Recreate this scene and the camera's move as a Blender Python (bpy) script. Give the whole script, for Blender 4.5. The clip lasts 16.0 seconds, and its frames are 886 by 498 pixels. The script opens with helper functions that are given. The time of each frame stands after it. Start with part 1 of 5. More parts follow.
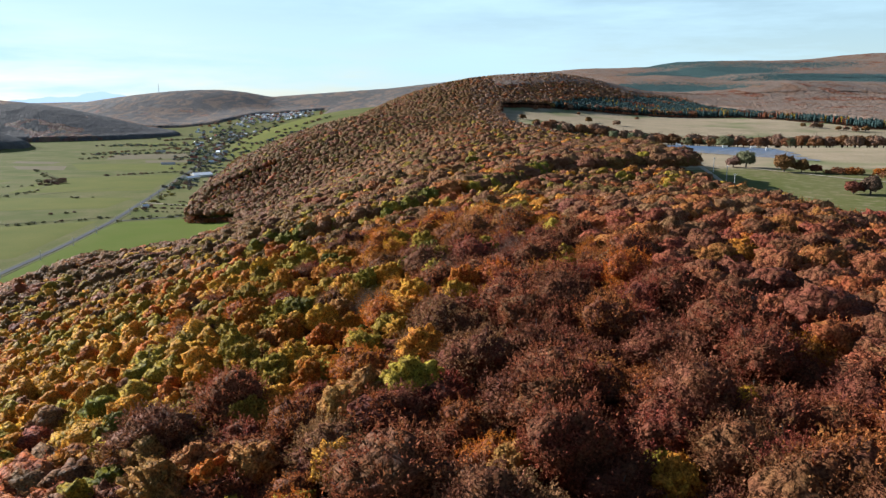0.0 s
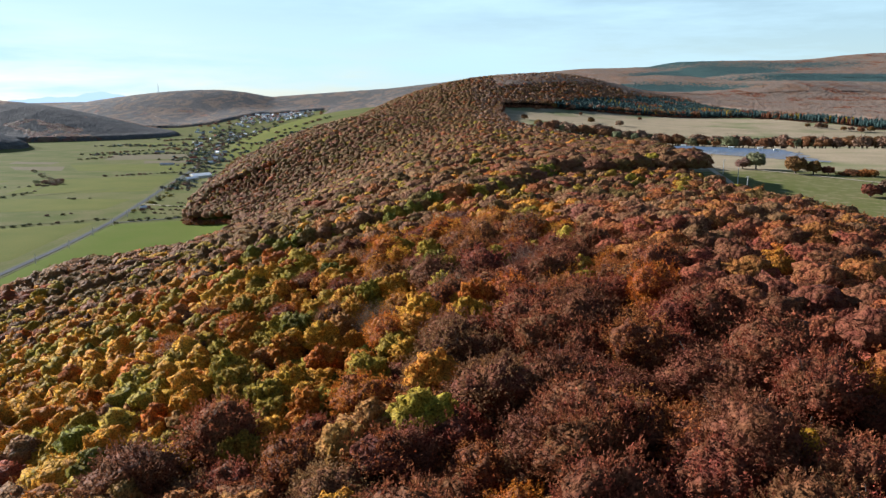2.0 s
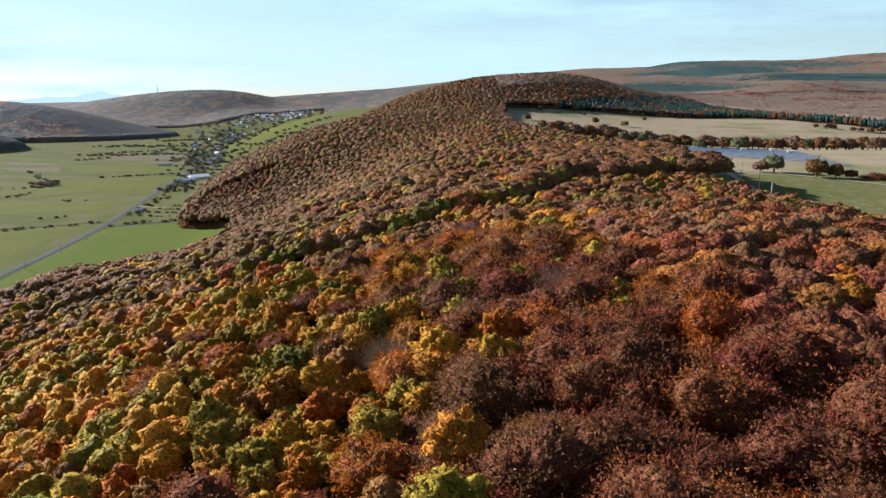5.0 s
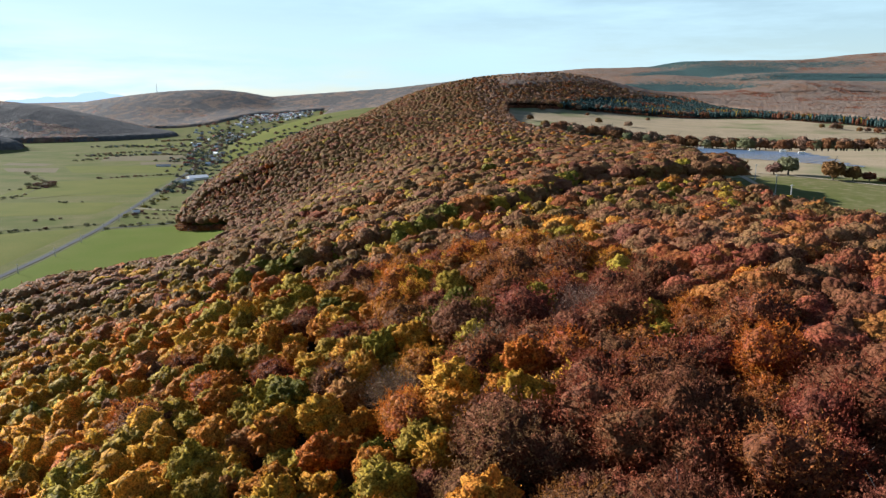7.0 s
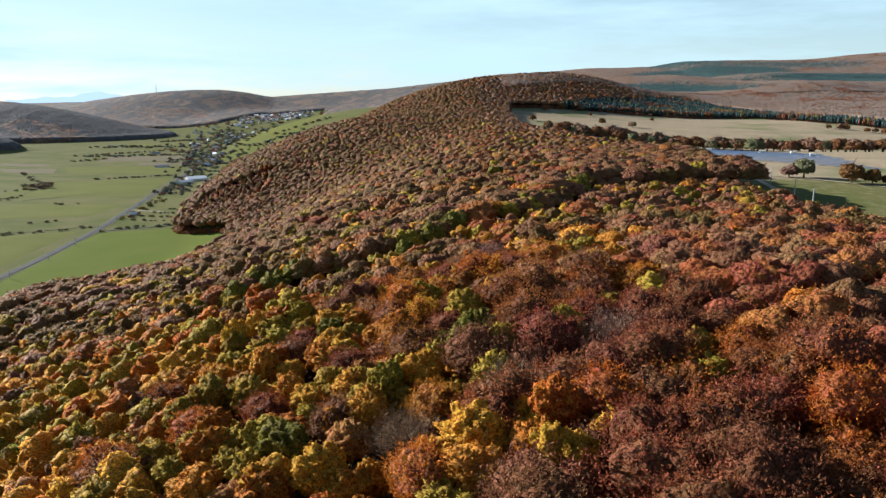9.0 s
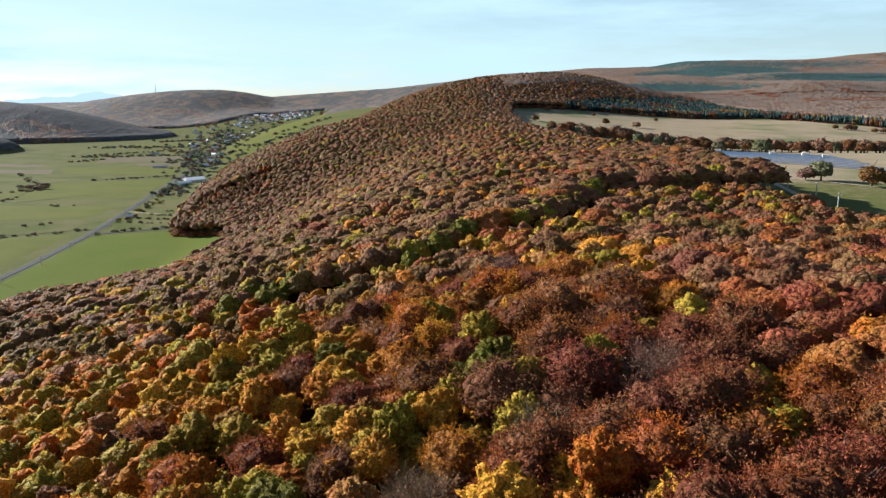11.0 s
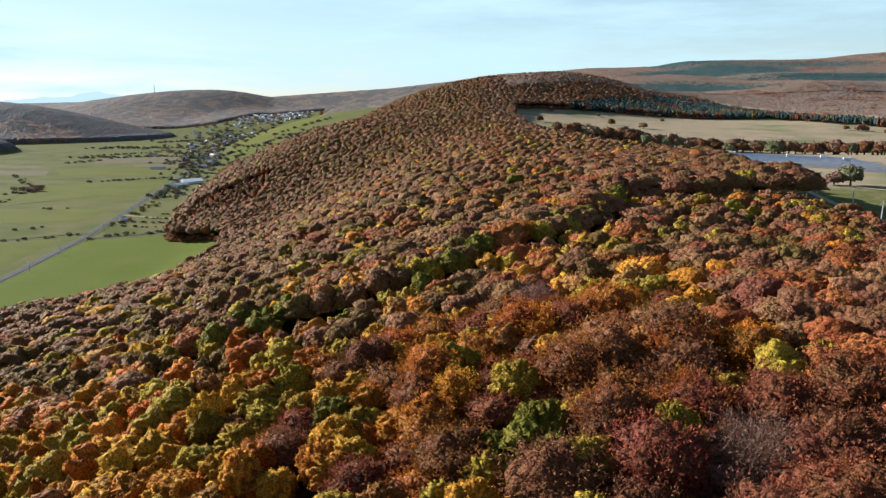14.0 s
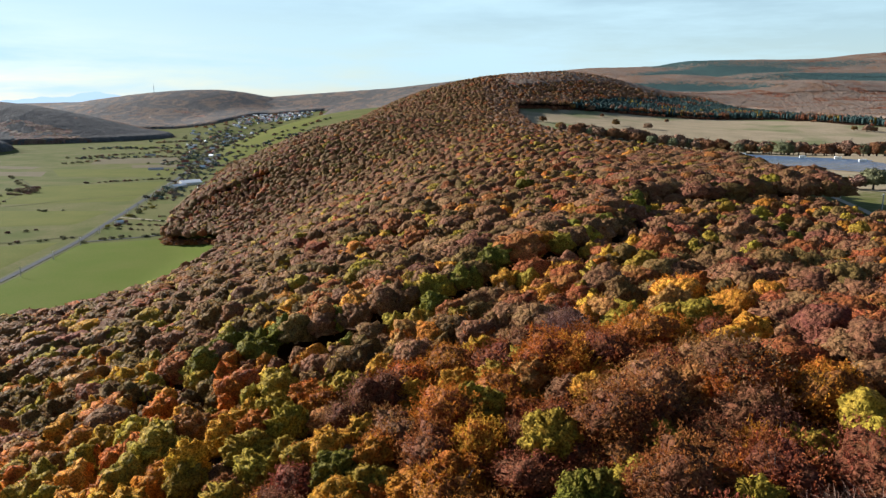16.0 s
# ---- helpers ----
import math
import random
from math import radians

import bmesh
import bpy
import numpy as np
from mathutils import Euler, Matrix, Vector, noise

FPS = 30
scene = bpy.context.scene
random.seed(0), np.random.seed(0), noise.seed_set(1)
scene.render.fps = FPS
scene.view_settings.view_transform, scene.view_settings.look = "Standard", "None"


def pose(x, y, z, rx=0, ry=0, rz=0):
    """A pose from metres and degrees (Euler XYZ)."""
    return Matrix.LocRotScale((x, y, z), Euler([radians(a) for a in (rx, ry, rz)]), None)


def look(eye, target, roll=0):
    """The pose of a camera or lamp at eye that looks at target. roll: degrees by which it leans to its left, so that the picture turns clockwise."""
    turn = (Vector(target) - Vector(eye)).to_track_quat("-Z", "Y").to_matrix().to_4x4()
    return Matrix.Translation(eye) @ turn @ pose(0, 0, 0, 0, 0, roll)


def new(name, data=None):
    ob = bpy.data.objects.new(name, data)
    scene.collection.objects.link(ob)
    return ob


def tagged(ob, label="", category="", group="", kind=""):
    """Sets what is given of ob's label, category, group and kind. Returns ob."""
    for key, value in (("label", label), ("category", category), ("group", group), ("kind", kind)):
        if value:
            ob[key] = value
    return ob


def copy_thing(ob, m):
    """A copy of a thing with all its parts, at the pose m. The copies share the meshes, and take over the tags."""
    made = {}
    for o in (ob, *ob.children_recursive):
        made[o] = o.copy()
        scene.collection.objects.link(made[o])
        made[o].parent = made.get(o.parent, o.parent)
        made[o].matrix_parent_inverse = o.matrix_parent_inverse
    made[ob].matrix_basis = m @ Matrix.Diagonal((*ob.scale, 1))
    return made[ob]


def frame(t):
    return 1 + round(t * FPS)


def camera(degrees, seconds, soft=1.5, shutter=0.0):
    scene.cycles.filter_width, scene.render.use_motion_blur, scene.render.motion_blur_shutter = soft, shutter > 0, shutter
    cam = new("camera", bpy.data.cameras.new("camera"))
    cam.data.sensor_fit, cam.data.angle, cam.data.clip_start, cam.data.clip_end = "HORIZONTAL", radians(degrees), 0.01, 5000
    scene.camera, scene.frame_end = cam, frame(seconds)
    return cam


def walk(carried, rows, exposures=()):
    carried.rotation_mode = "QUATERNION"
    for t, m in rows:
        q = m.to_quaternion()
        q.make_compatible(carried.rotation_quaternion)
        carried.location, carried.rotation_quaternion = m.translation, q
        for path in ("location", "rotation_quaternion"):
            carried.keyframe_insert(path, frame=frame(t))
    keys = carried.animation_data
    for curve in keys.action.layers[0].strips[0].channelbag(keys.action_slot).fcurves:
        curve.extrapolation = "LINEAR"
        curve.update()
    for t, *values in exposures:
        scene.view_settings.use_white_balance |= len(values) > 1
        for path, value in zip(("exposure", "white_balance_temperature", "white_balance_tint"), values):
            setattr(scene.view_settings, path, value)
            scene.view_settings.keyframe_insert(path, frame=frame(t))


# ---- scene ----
cam = camera(64.0, 16.0, soft=1.4)
PATH = [
    (0, (-0.000, 0.000, 150.000), (-0.000, 9.770, 147.869), 0.0),
    (0.5, (-0.436, 2.709, 150.000), (-0.436, 12.480, 147.869), 0.0),
    (1, (-0.893, 5.549, 150.000), (-0.893, 15.319, 147.869), 0.0),
    (1.5, (-1.369, 8.507, 150.000), (-1.369, 18.277, 147.869), 0.0),
    (2, (-1.862, 11.573, 150.000), (-1.862, 21.344, 147.869), 0.0),
    (2.5, (-2.371, 14.738, 150.000), (-2.371, 24.508, 147.869), 0.0),
    (3, (-2.895, 17.992, 150.000), (-2.895, 27.762, 147.869), 0.0),
    (3.5, (-3.431, 21.326, 150.000), (-3.431, 31.096, 147.869), 0.0),
    (4, (-3.979, 24.732, 150.000), (-3.979, 34.502, 147.869), 0.0),
    (4.5, (-4.537, 28.203, 150.000), (-4.537, 37.974, 147.869), 0.0),
    (5, (-5.105, 31.732, 150.000), (-5.105, 41.503, 147.869), 0.0),
    (5.5, (-5.681, 35.313, 150.000), (-5.681, 45.084, 147.869), 0.0),
    (6, (-6.265, 38.941, 150.000), (-6.265, 48.711, 147.869), 0.0),
    (6.5, (-6.855, 42.609, 150.000), (-6.855, 52.380, 147.869), 0.0),
    (7, (-7.451, 46.315, 150.000), (-7.451, 56.085, 147.869), 0.0),
    (7.5, (-8.053, 50.053, 150.000), (-8.053, 59.824, 147.869), 0.0),
    (8, (-8.659, 53.822, 150.000), (-8.659, 63.593, 147.869), 0.0),
    (8.5, (-9.270, 57.619, 150.000), (-9.270, 67.389, 147.869), 0.0),
    (9, (-9.885, 61.441, 150.000), (-9.885, 71.211, 147.869), 0.0),
    (9.5, (-10.504, 65.288, 150.000), (-10.504, 75.058, 147.869), 0.0),
    (10, (-11.127, 69.158, 150.000), (-11.127, 78.929, 147.869), 0.0),
    (10.5, (-11.753, 73.053, 150.000), (-11.753, 82.823, 147.869), 0.0),
    (11, (-12.384, 76.972, 150.000), (-12.384, 86.742, 147.869), 0.0),
    (11.5, (-13.018, 80.917, 150.000), (-13.018, 90.687, 147.869), 0.0),
    (12, (-13.657, 84.889, 150.000), (-13.657, 94.660, 147.869), 0.0),
    (12.5, (-14.301, 88.892, 150.000), (-14.301, 98.662, 147.869), 0.0),
    (13, (-14.951, 92.928, 150.000), (-14.951, 102.698, 147.869), 0.0),
    (13.5, (-15.606, 97.000, 150.000), (-15.606, 106.771, 147.869), 0.0),
    (14, (-16.268, 101.114, 150.000), (-16.268, 110.885, 147.869), 0.0),
    (14.5, (-16.937, 105.275, 150.000), (-16.937, 115.045, 147.869), 0.0),
    (15, (-17.615, 109.487, 150.000), (-17.615, 119.257, 147.869), 0.0),
    (15.5, (-18.302, 113.757, 150.000), (-18.302, 123.527, 147.869), 0.0),
    (16, (-18.999, 118.092, 150.000), (-18.999, 127.862, 147.869), 0.0),
]
walk(cam, [(t, look(eye, target, roll)) for t, eye, target, roll in PATH], [(0, 1.25, 5660, 10), (9, 1.27, 5770, 10), (14.5, 1.26, 5800, 10), (16, 1.18, 5850, 10)])

# ---- light ----
SUN_AZIMUTH, SUN_HEIGHT = -55.0, 21.0
world = bpy.data.worlds.new("sky")
scene.world = world
world.use_nodes = True
wn, wl = world.node_tree.nodes, world.node_tree.links
wn.clear()
sky = wn.new("ShaderNodeTexSky")
sky.sky_type = "NISHITA"
sky.sun_disc = False
sky.sun_elevation, sky.sun_rotation = radians(SUN_HEIGHT), radians(SUN_AZIMUTH)
sky.air_density, sky.dust_density, sky.ozone_density, sky.altitude = 1.0, 0.3, 1.2, 300
# thin high cloud, drawn out into streaks
coord = wn.new("ShaderNodeTexCoord")
stretch = wn.new("ShaderNodeMapping")
stretch.inputs["Scale"].default_value = (2.0, 1.0, 14.0)
stretch.inputs["Rotation"].default_value = (0.06, 0.05, 0.3)
wisp = wn.new("ShaderNodeTexNoise")
wisp.inputs["Scale"].default_value, wisp.inputs["Detail"].default_value, wisp.inputs["Roughness"].default_value = 1.7, 6, 0.6
thin = wn.new("ShaderNodeMapRange")
thin.inputs["From Min"].default_value, thin.inputs["From Max"].default_value = 0.4, 0.66
thin.inputs["To Min"].default_value, thin.inputs["To Max"].default_value = 0.5, 1.0
veil = wn.new("ShaderNodeMixRGB")
veil.inputs["Color2"].default_value = (6.55, 8.6, 8.9, 1)
back = wn.new("ShaderNodeBackground")
back.inputs["Strength"].default_value = 0.046
wout = wn.new("ShaderNodeOutputWorld")
wl.new(coord.outputs["Generated"], stretch.inputs["Vector"])
wl.new(stretch.outputs["Vector"], wisp.inputs["Vector"])
wl.new(wisp.outputs["Fac"], thin.inputs["Value"])
# the veil thickens towards the horizon and leaves the zenith clear
split = wn.new("ShaderNodeSeparateXYZ")
rise = wn.new("ShaderNodeMapRange")
rise.interpolation_type = "SMOOTHSTEP"
rise.inputs["From Min"].default_value, rise.inputs["From Max"].default_value = 0.13, 0.36
rise.inputs["To Min"].default_value, rise.inputs["To Max"].default_value = 1.0, 0.04
thick = wn.new("ShaderNodeMath")
thick.operation = "MULTIPLY"
wl.new(coord.outputs["Generated"], split.inputs[0])
wl.new(split.outputs["Z"], rise.inputs["Value"])
wl.new(thin.outputs["Result"], thick.inputs[0])
wl.new(rise.outputs["Result"], thick.inputs[1])
wl.new(thick.outputs[0], veil.inputs["Fac"])
wl.new(sky.outputs["Color"], veil.inputs["Color1"])
wl.new(veil.outputs["Color"], back.inputs["Color"])
wl.new(back.outputs["Background"], wout.inputs["Surface"])

sun = new("sun", bpy.data.lights.new("sun", "SUN"))
sun.data.energy, sun.data.angle, sun.data.color = 5.0, radians(0.6), (1.0, 0.93, 0.83)
az, el = radians(SUN_AZIMUTH), radians(SUN_HEIGHT)
TO_SUN = Vector((math.sin(az) * math.cos(el), math.cos(az) * math.cos(el), math.sin(el)))
sun.matrix_world = look(TO_SUN * 900, (0, 0, 0))


# ---- materials ----
def material(name, colour, rough=0.8, metal=0.0):
    m = bpy.data.materials.new(name)
    m.use_nodes = True
    b = m.node_tree.nodes["Principled BSDF"]
    b.inputs["Base Color"].default_value = (*colour, 1)
    b.inputs["Roughness"].default_value, b.inputs["Metallic"].default_value = rough, metal
    b.inputs["Specular IOR Level"].default_value = 0.3 if rough < 0.6 else 0.035 if rough < 0.7 else 0.015
    return m, m.node_tree.nodes, m.node_tree.links, b


def mottled(name, colour, other, scale, rough=0.85, bump=0.0, fine=None):
    """A surface that varies between two colours at two scales."""
    m, n, k, b = material(name, colour, rough)
    at = n.new("ShaderNodeNewGeometry")
    wide, close = n.new("ShaderNodeTexNoise"), n.new("ShaderNodeTexNoise")
    wide.inputs["Scale"].default_value, wide.inputs["Detail"].default_value = scale, 4
    close.inputs["Scale"].default_value, close.inputs["Detail"].default_value = fine or scale * 14, 5
    total = n.new("ShaderNodeMath")
    total.operation = "MULTIPLY_ADD"
    total.inputs[1].default_value = 0.5
    half = n.new("ShaderNodeMath")
    half.operation = "MULTIPLY"
    half.inputs[1].default_value = 0.5
    pick = n.new("ShaderNodeMapRange")
    pick.inputs["From Min"].default_value, pick.inputs["From Max"].default_value = 0.36, 0.64
    mix = n.new("ShaderNodeMixRGB")
    mix.inputs["Color1"].default_value, mix.inputs["Color2"].default_value = (*colour, 1), (*other, 1)
    for t in (wide, close):
        k.new(at.outputs["Position"], t.inputs["Vector"])
    k.new(close.outputs["Fac"], half.inputs[0])
    k.new(wide.outputs["Fac"], total.inputs[0])
    k.new(half.outputs[0], total.inputs[2])
    k.new(total.outputs[0], pick.inputs["Value"])
    k.new(pick.outputs["Result"], mix.inputs["Fac"])
    k.new(mix.outputs["Color"], b.inputs["Base Color"])
    if bump:
        relief = n.new("ShaderNodeBump")
        relief.inputs["Strength"].default_value, relief.inputs["Distance"].default_value = 0.8, bump
        k.new(close.outputs["Fac"], relief.inputs["Height"])
        k.new(relief.outputs["Normal"], b.inputs["Normal"])
    return m


def foliage(name, colour, clear=0.22, spread=1.0, grain=3.2, gloss=0.035):
    """Leaves: each tree has its own shade, each spray of leaves a little of its own, and some light comes through."""
    m, n, k, b = material(name, colour, 0.62)
    b.inputs["Specular IOR Level"].default_value = gloss
    info, own, isle = n.new("ShaderNodeObjectInfo"), n.new("ShaderNodeAttribute"), n.new("ShaderNodeNewGeometry")
    own.attribute_name = "shade"
    add = n.new("ShaderNodeMath")
    k.new(info.outputs["Random"], add.inputs[0])
    k.new(own.outputs["Fac"], add.inputs[1])
    frac = n.new("ShaderNodeMath")
    frac.operation = "FRACT"
    k.new(add.outputs[0], frac.inputs[0])
    dice = n.new("ShaderNodeTexWhiteNoise")
    dice.noise_dimensions = "1D"
    k.new(frac.outputs[0], dice.inputs["W"])
    hue = n.new("ShaderNodeMapRange")
    hue.inputs["To Min"].default_value, hue.inputs["To Max"].default_value = 0.5 - 0.022 * spread, 0.5 + 0.022 * spread
    k.new(frac.outputs[0], hue.inputs["Value"])
    val = n.new("ShaderNodeMapRange")
    val.inputs["To Min"].default_value, val.inputs["To Max"].default_value = 1 - 0.3 * spread, 1 + 0.3 * spread
    k.new(dice.outputs["Value"], val.inputs["Value"])
    leaf = n.new("ShaderNodeMapRange")
    leaf.inputs["To Min"].default_value, leaf.inputs["To Max"].default_value = 0.86, 1.14
    k.new(isle.outputs["Random Per Island"], leaf.inputs["Value"])
    both = n.new("ShaderNodeMath")
    both.operation = "MULTIPLY"
    k.new(val.outputs["Result"], both.inputs[0])
    k.new(leaf.outputs["Result"], both.inputs[1])
    # single leaves, gap shade painted as dark flecks, and duller or greener boughs
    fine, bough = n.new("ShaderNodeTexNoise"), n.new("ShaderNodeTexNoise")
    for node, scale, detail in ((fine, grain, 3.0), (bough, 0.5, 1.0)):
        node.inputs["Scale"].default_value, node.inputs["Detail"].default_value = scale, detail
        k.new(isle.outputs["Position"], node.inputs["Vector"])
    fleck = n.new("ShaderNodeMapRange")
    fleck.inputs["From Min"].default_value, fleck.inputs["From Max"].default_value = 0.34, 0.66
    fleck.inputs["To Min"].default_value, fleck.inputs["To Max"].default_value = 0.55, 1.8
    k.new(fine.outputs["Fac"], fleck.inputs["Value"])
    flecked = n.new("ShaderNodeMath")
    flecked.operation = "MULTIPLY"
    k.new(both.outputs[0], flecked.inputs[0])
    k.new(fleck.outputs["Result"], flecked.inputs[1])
    # tufts of leaves stand out round and rough
    tuft = n.new("ShaderNodeTexVoronoi")
    tuft.inputs["Scale"].default_value = grain * 0.26
    k.new(isle.outputs["Position"], tuft.inputs["Vector"])
    deep = n.new("ShaderNodeMath")
    deep.operation = "MULTIPLY_ADD"
    deep.inputs[1].default_value = -2.4
    k.new(tuft.outputs["Distance"], deep.inputs[0])
    k.new(fine.outputs["Fac"], deep.inputs[2])
    relief = n.new("ShaderNodeBump")
    relief.inputs["Strength"].default_value, relief.inputs["Distance"].default_value = 1.0 if grain > 1 else 0.6, 1.3 / max(grain, 1.5)
    k.new(deep.outputs[0], relief.inputs["Height"])
    k.new(relief.outputs["Normal"], b.inputs["Normal"])
    drift = n.new("ShaderNodeMapRange")
    drift.inputs["From Min"].default_value, drift.inputs["From Max"].default_value = 0.3, 0.7
    drift.inputs["To Min"].default_value, drift.inputs["To Max"].default_value = -0.009, 0.009
    k.new(bough.outputs["Fac"], drift.inputs["Value"])
    hues = n.new("ShaderNodeMath")
    k.new(hue.outputs["Result"], hues.inputs[0])
    k.new(drift.outputs["Result"], hues.inputs[1])
    hsv = n.new("ShaderNodeHueSaturation")
    hsv.inputs["Color"].default_value = (*colour, 1)
    k.new(hues.outputs[0], hsv.inputs["Hue"])
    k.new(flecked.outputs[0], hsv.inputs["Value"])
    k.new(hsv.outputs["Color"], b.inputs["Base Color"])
    glow = n.new("ShaderNodeBsdfTranslucent")
    k.new(hsv.outputs["Color"], glow.inputs["Color"])
    mix = n.new("ShaderNodeMixShader")
    mix.inputs["Fac"].default_value = clear
    k.new(b.outputs["BSDF"], mix.inputs[1])
    k.new(glow.outputs["BSDF"], mix.inputs[2])
    k.new(mix.outputs["Shader"], n["Material Output"].inputs["Surface"])
    return m


LEAVES = {
    "gold": foliage("leaves_gold", (0.45, 0.218, 0.025), 0.3, 0.6),
    "olive": foliage("leaves_olive", (0.29, 0.195, 0.025), 0.3, 0.5),
    "green": foliage("leaves_green", (0.15, 0.13, 0.018), 0.3, 0.5),
    "tan": foliage("leaves_tan", (0.3, 0.14, 0.04), 0.3, 0.5),
    "orange": foliage("leaves_orange", (0.37, 0.128, 0.018), 0.3, 0.5),
    "rust": foliage("leaves_rust", (0.26, 0.09, 0.027), 0.3, 0.5),
    "red": foliage("leaves_red", (0.22, 0.068, 0.032), 0.3, 0.4),
    "brown": foliage("leaves_brown", (0.2, 0.097, 0.043), 0.3, 0.5),
    "purple": foliage("leaves_purple", (0.175, 0.07, 0.036), 0.25, 0.5),
    "bronze": foliage("leaves_bronze", (0.16, 0.092, 0.03), 0.3, 0.5),
    # dark beech tone with the shade of thin crowns put into the leaf colour
    "umber": foliage("leaves_umber_shade", (0.15, 0.057, 0.027), 0.3, 0.5),
    "grey": foliage("twigs_grey", (0.17, 0.1, 0.066), 0.1),
    # pale for the far woods: brightness of haze put into the base colour
    "mauve": foliage("twigs_mauve_haze", (0.178, 0.128, 0.094), 0.1, 0.25, 0.6, 0.03),
    "conifer": foliage("needles", (0.043, 0.072, 0.064), 0.1, 0.3, 3.2, 0.06),
    "hedge": foliage("hedge_leaves", (0.15, 0.148, 0.075), 0.25, 0.6),
    # dark grey for the valley hills: their shade put into the colour
    "dusky": foliage("twigs_dusky_shade", (0.095, 0.085, 0.075), 0.1, 0.5, 0.6, 0.06),
    # dulled for far crowns, some haze put into the colour
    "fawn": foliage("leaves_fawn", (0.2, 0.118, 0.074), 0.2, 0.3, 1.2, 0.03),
    # near-black heart of bare crowns: shade among the twigs put into colour
    "heart_shade": foliage("inner_shade", (0.055, 0.03, 0.02), 0.0, 0.4),
}
COLOURS = list(LEAVES)
BARK = mottled("bark", (0.085, 0.07, 0.058), (0.15, 0.13, 0.11), 1.2, 0.9)


# ---- the lie of the land ----
def ramp(a, b, v):
    u = np.clip((np.asarray(v, float) - a) / (b - a), 0, 1)
    return u * u * (3 - 2 * u)


def mound(x, y, cx, cy, ax, ay):
    r2 = ((x - cx) / ax) ** 2 + ((y - cy) / ay) ** 2
    return np.clip(1 - r2, 0, 1) ** 1.5


def height(x, y):
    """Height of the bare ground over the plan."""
    x, y = np.asarray(x, float), np.asarray(y, float)
    valley = 10 - 18 * ramp(600, 1800, y)
    plateau = 100 + 7 * ramp(20, 60, x) * ramp(330, 180, y) * ramp(140, 80, x) - 17 * ramp(120, 320, x) * np.exp(-(((y - 960) / 190) ** 2)) + 6 * ramp(500, 900, x) * ramp(1200, 1500, y)
    along, across = 0.57 * (x - 250) + 0.82 * (y - 1830), 0.82 * (x - 250) - 0.57 * (y - 1830)
    plateau = plateau + 88 * np.exp(-((along / 450) ** 2) - (across / 225) ** 2)
    plateau = plateau + 45 * ramp(1500, 2200, y) * ramp(200, -200, x)
    plateau = plateau + 44 * np.exp(-(((x + 140) / 175) ** 2) - ((y - 1720) / 260) ** 2)
    foot = np.interp(y, [-600, 280, 450, 600, 720, 800, 1000, 1100, 1320, 1600, 2400, 3500], [-370, -335, -285, -250, -256, -285, -345, -362, -440, -520, -780, -900])
    top = np.interp(y, [-500, 500, 1600, 2500], [25, 30, 84, 150])
    u = np.clip((x - foot) / (top - foot), 0, 1)
    full = ramp(760, 980, y) * ramp(1450, 1120, y)
    z = valley + (plateau - valley) * ((0.85 * u * u * (3 - 2 * u) + 0.15 * u) * (1 - full) + np.sin(u**0.75 * np.pi / 2) * full)
    crest = np.interp(x, [-3000, -1430, -1040, -322, 158, 808, 1003, 1220, 1345, 1641, 2009, 2170, 2310, 2480, 2590, 4000, 7000], [75, 108, 122, 172, 225, 282, 286, 293, 320, 328, 330, 337, 356, 369, 374, 385, 390])
    climb = ramp(-300, 500, x) * np.interp(y, [1500, 1800, 2200, 2650, 2900, 3300, 4150, 4400, 4700], [0, 0.03, 0.17, 0.37, 0.37, 0.40, 0.96, 1, 1])
    climb = np.maximum(climb, ramp(3400, 4300, y))
    z = z + (crest - z) * climb
    z = np.maximum(z, -8 + 172 * np.exp(-(((y - 4180) / 470) ** 2) - ((x + 1330) / np.where(x > -1330, 640, 1000)) ** 2))
    z = z + 17 * np.exp(-(((x + 205) / 56) ** 2) - ((y - 365) / 105) ** 2)
    z = z + 16 * np.exp(-(((x + 150) / 150) ** 2) - ((y - 1130) / 190) ** 2)
    z = z + 127 * mound(x, y, -1830, 2780, 800, 470) ** 0.95 + 70 * mound(x, y, -1500, 2080, 290, 190) ** 0.7
    z = z + 44 * mound(x, y, -800, 3480, 480, 420)
    z = z + 38 * mound(x, y, -420, 2300, 330, 560)
    # folds in the wooded slopes behind the dry meadow
    z = z + 75 * (value_noise(x, y, 380, 5) - 0.5) * ramp(1950, 2450, y) * ramp(250, 650, x) * ramp(3700, 3250, y)
    return z


def value_noise(x, y, size, seed):
    """Smooth noise from 0 to 1 over the plan."""
    x, y = np.asarray(x, float) / size, np.asarray(y, float) / size
    i, j = np.floor(x), np.floor(y)
    u, v = x - i, y - j
    u, v = u * u * (3 - 2 * u), v * v * (3 - 2 * v)

    def corner(a, b):
        h = np.sin(a * 127.1 + b * 311.7 + seed * 74.7) * 43758.5453
        return h - np.floor(h)

    return (corner(i, j) * (1 - u) + corner(i + 1, j) * u) * (1 - v) + (corner(i, j + 1) * (1 - u) + corner(i + 1, j + 1) * u) * v


def meadow_end(x):
    """Where the wood behind the dry meadow begins."""
    return np.interp(x, [90, 330, 470, 620, 660, 690, 760, 900, 3000], [1395, 1460, 1475, 1510, 1370, 1180, 1060, 1000, 850])


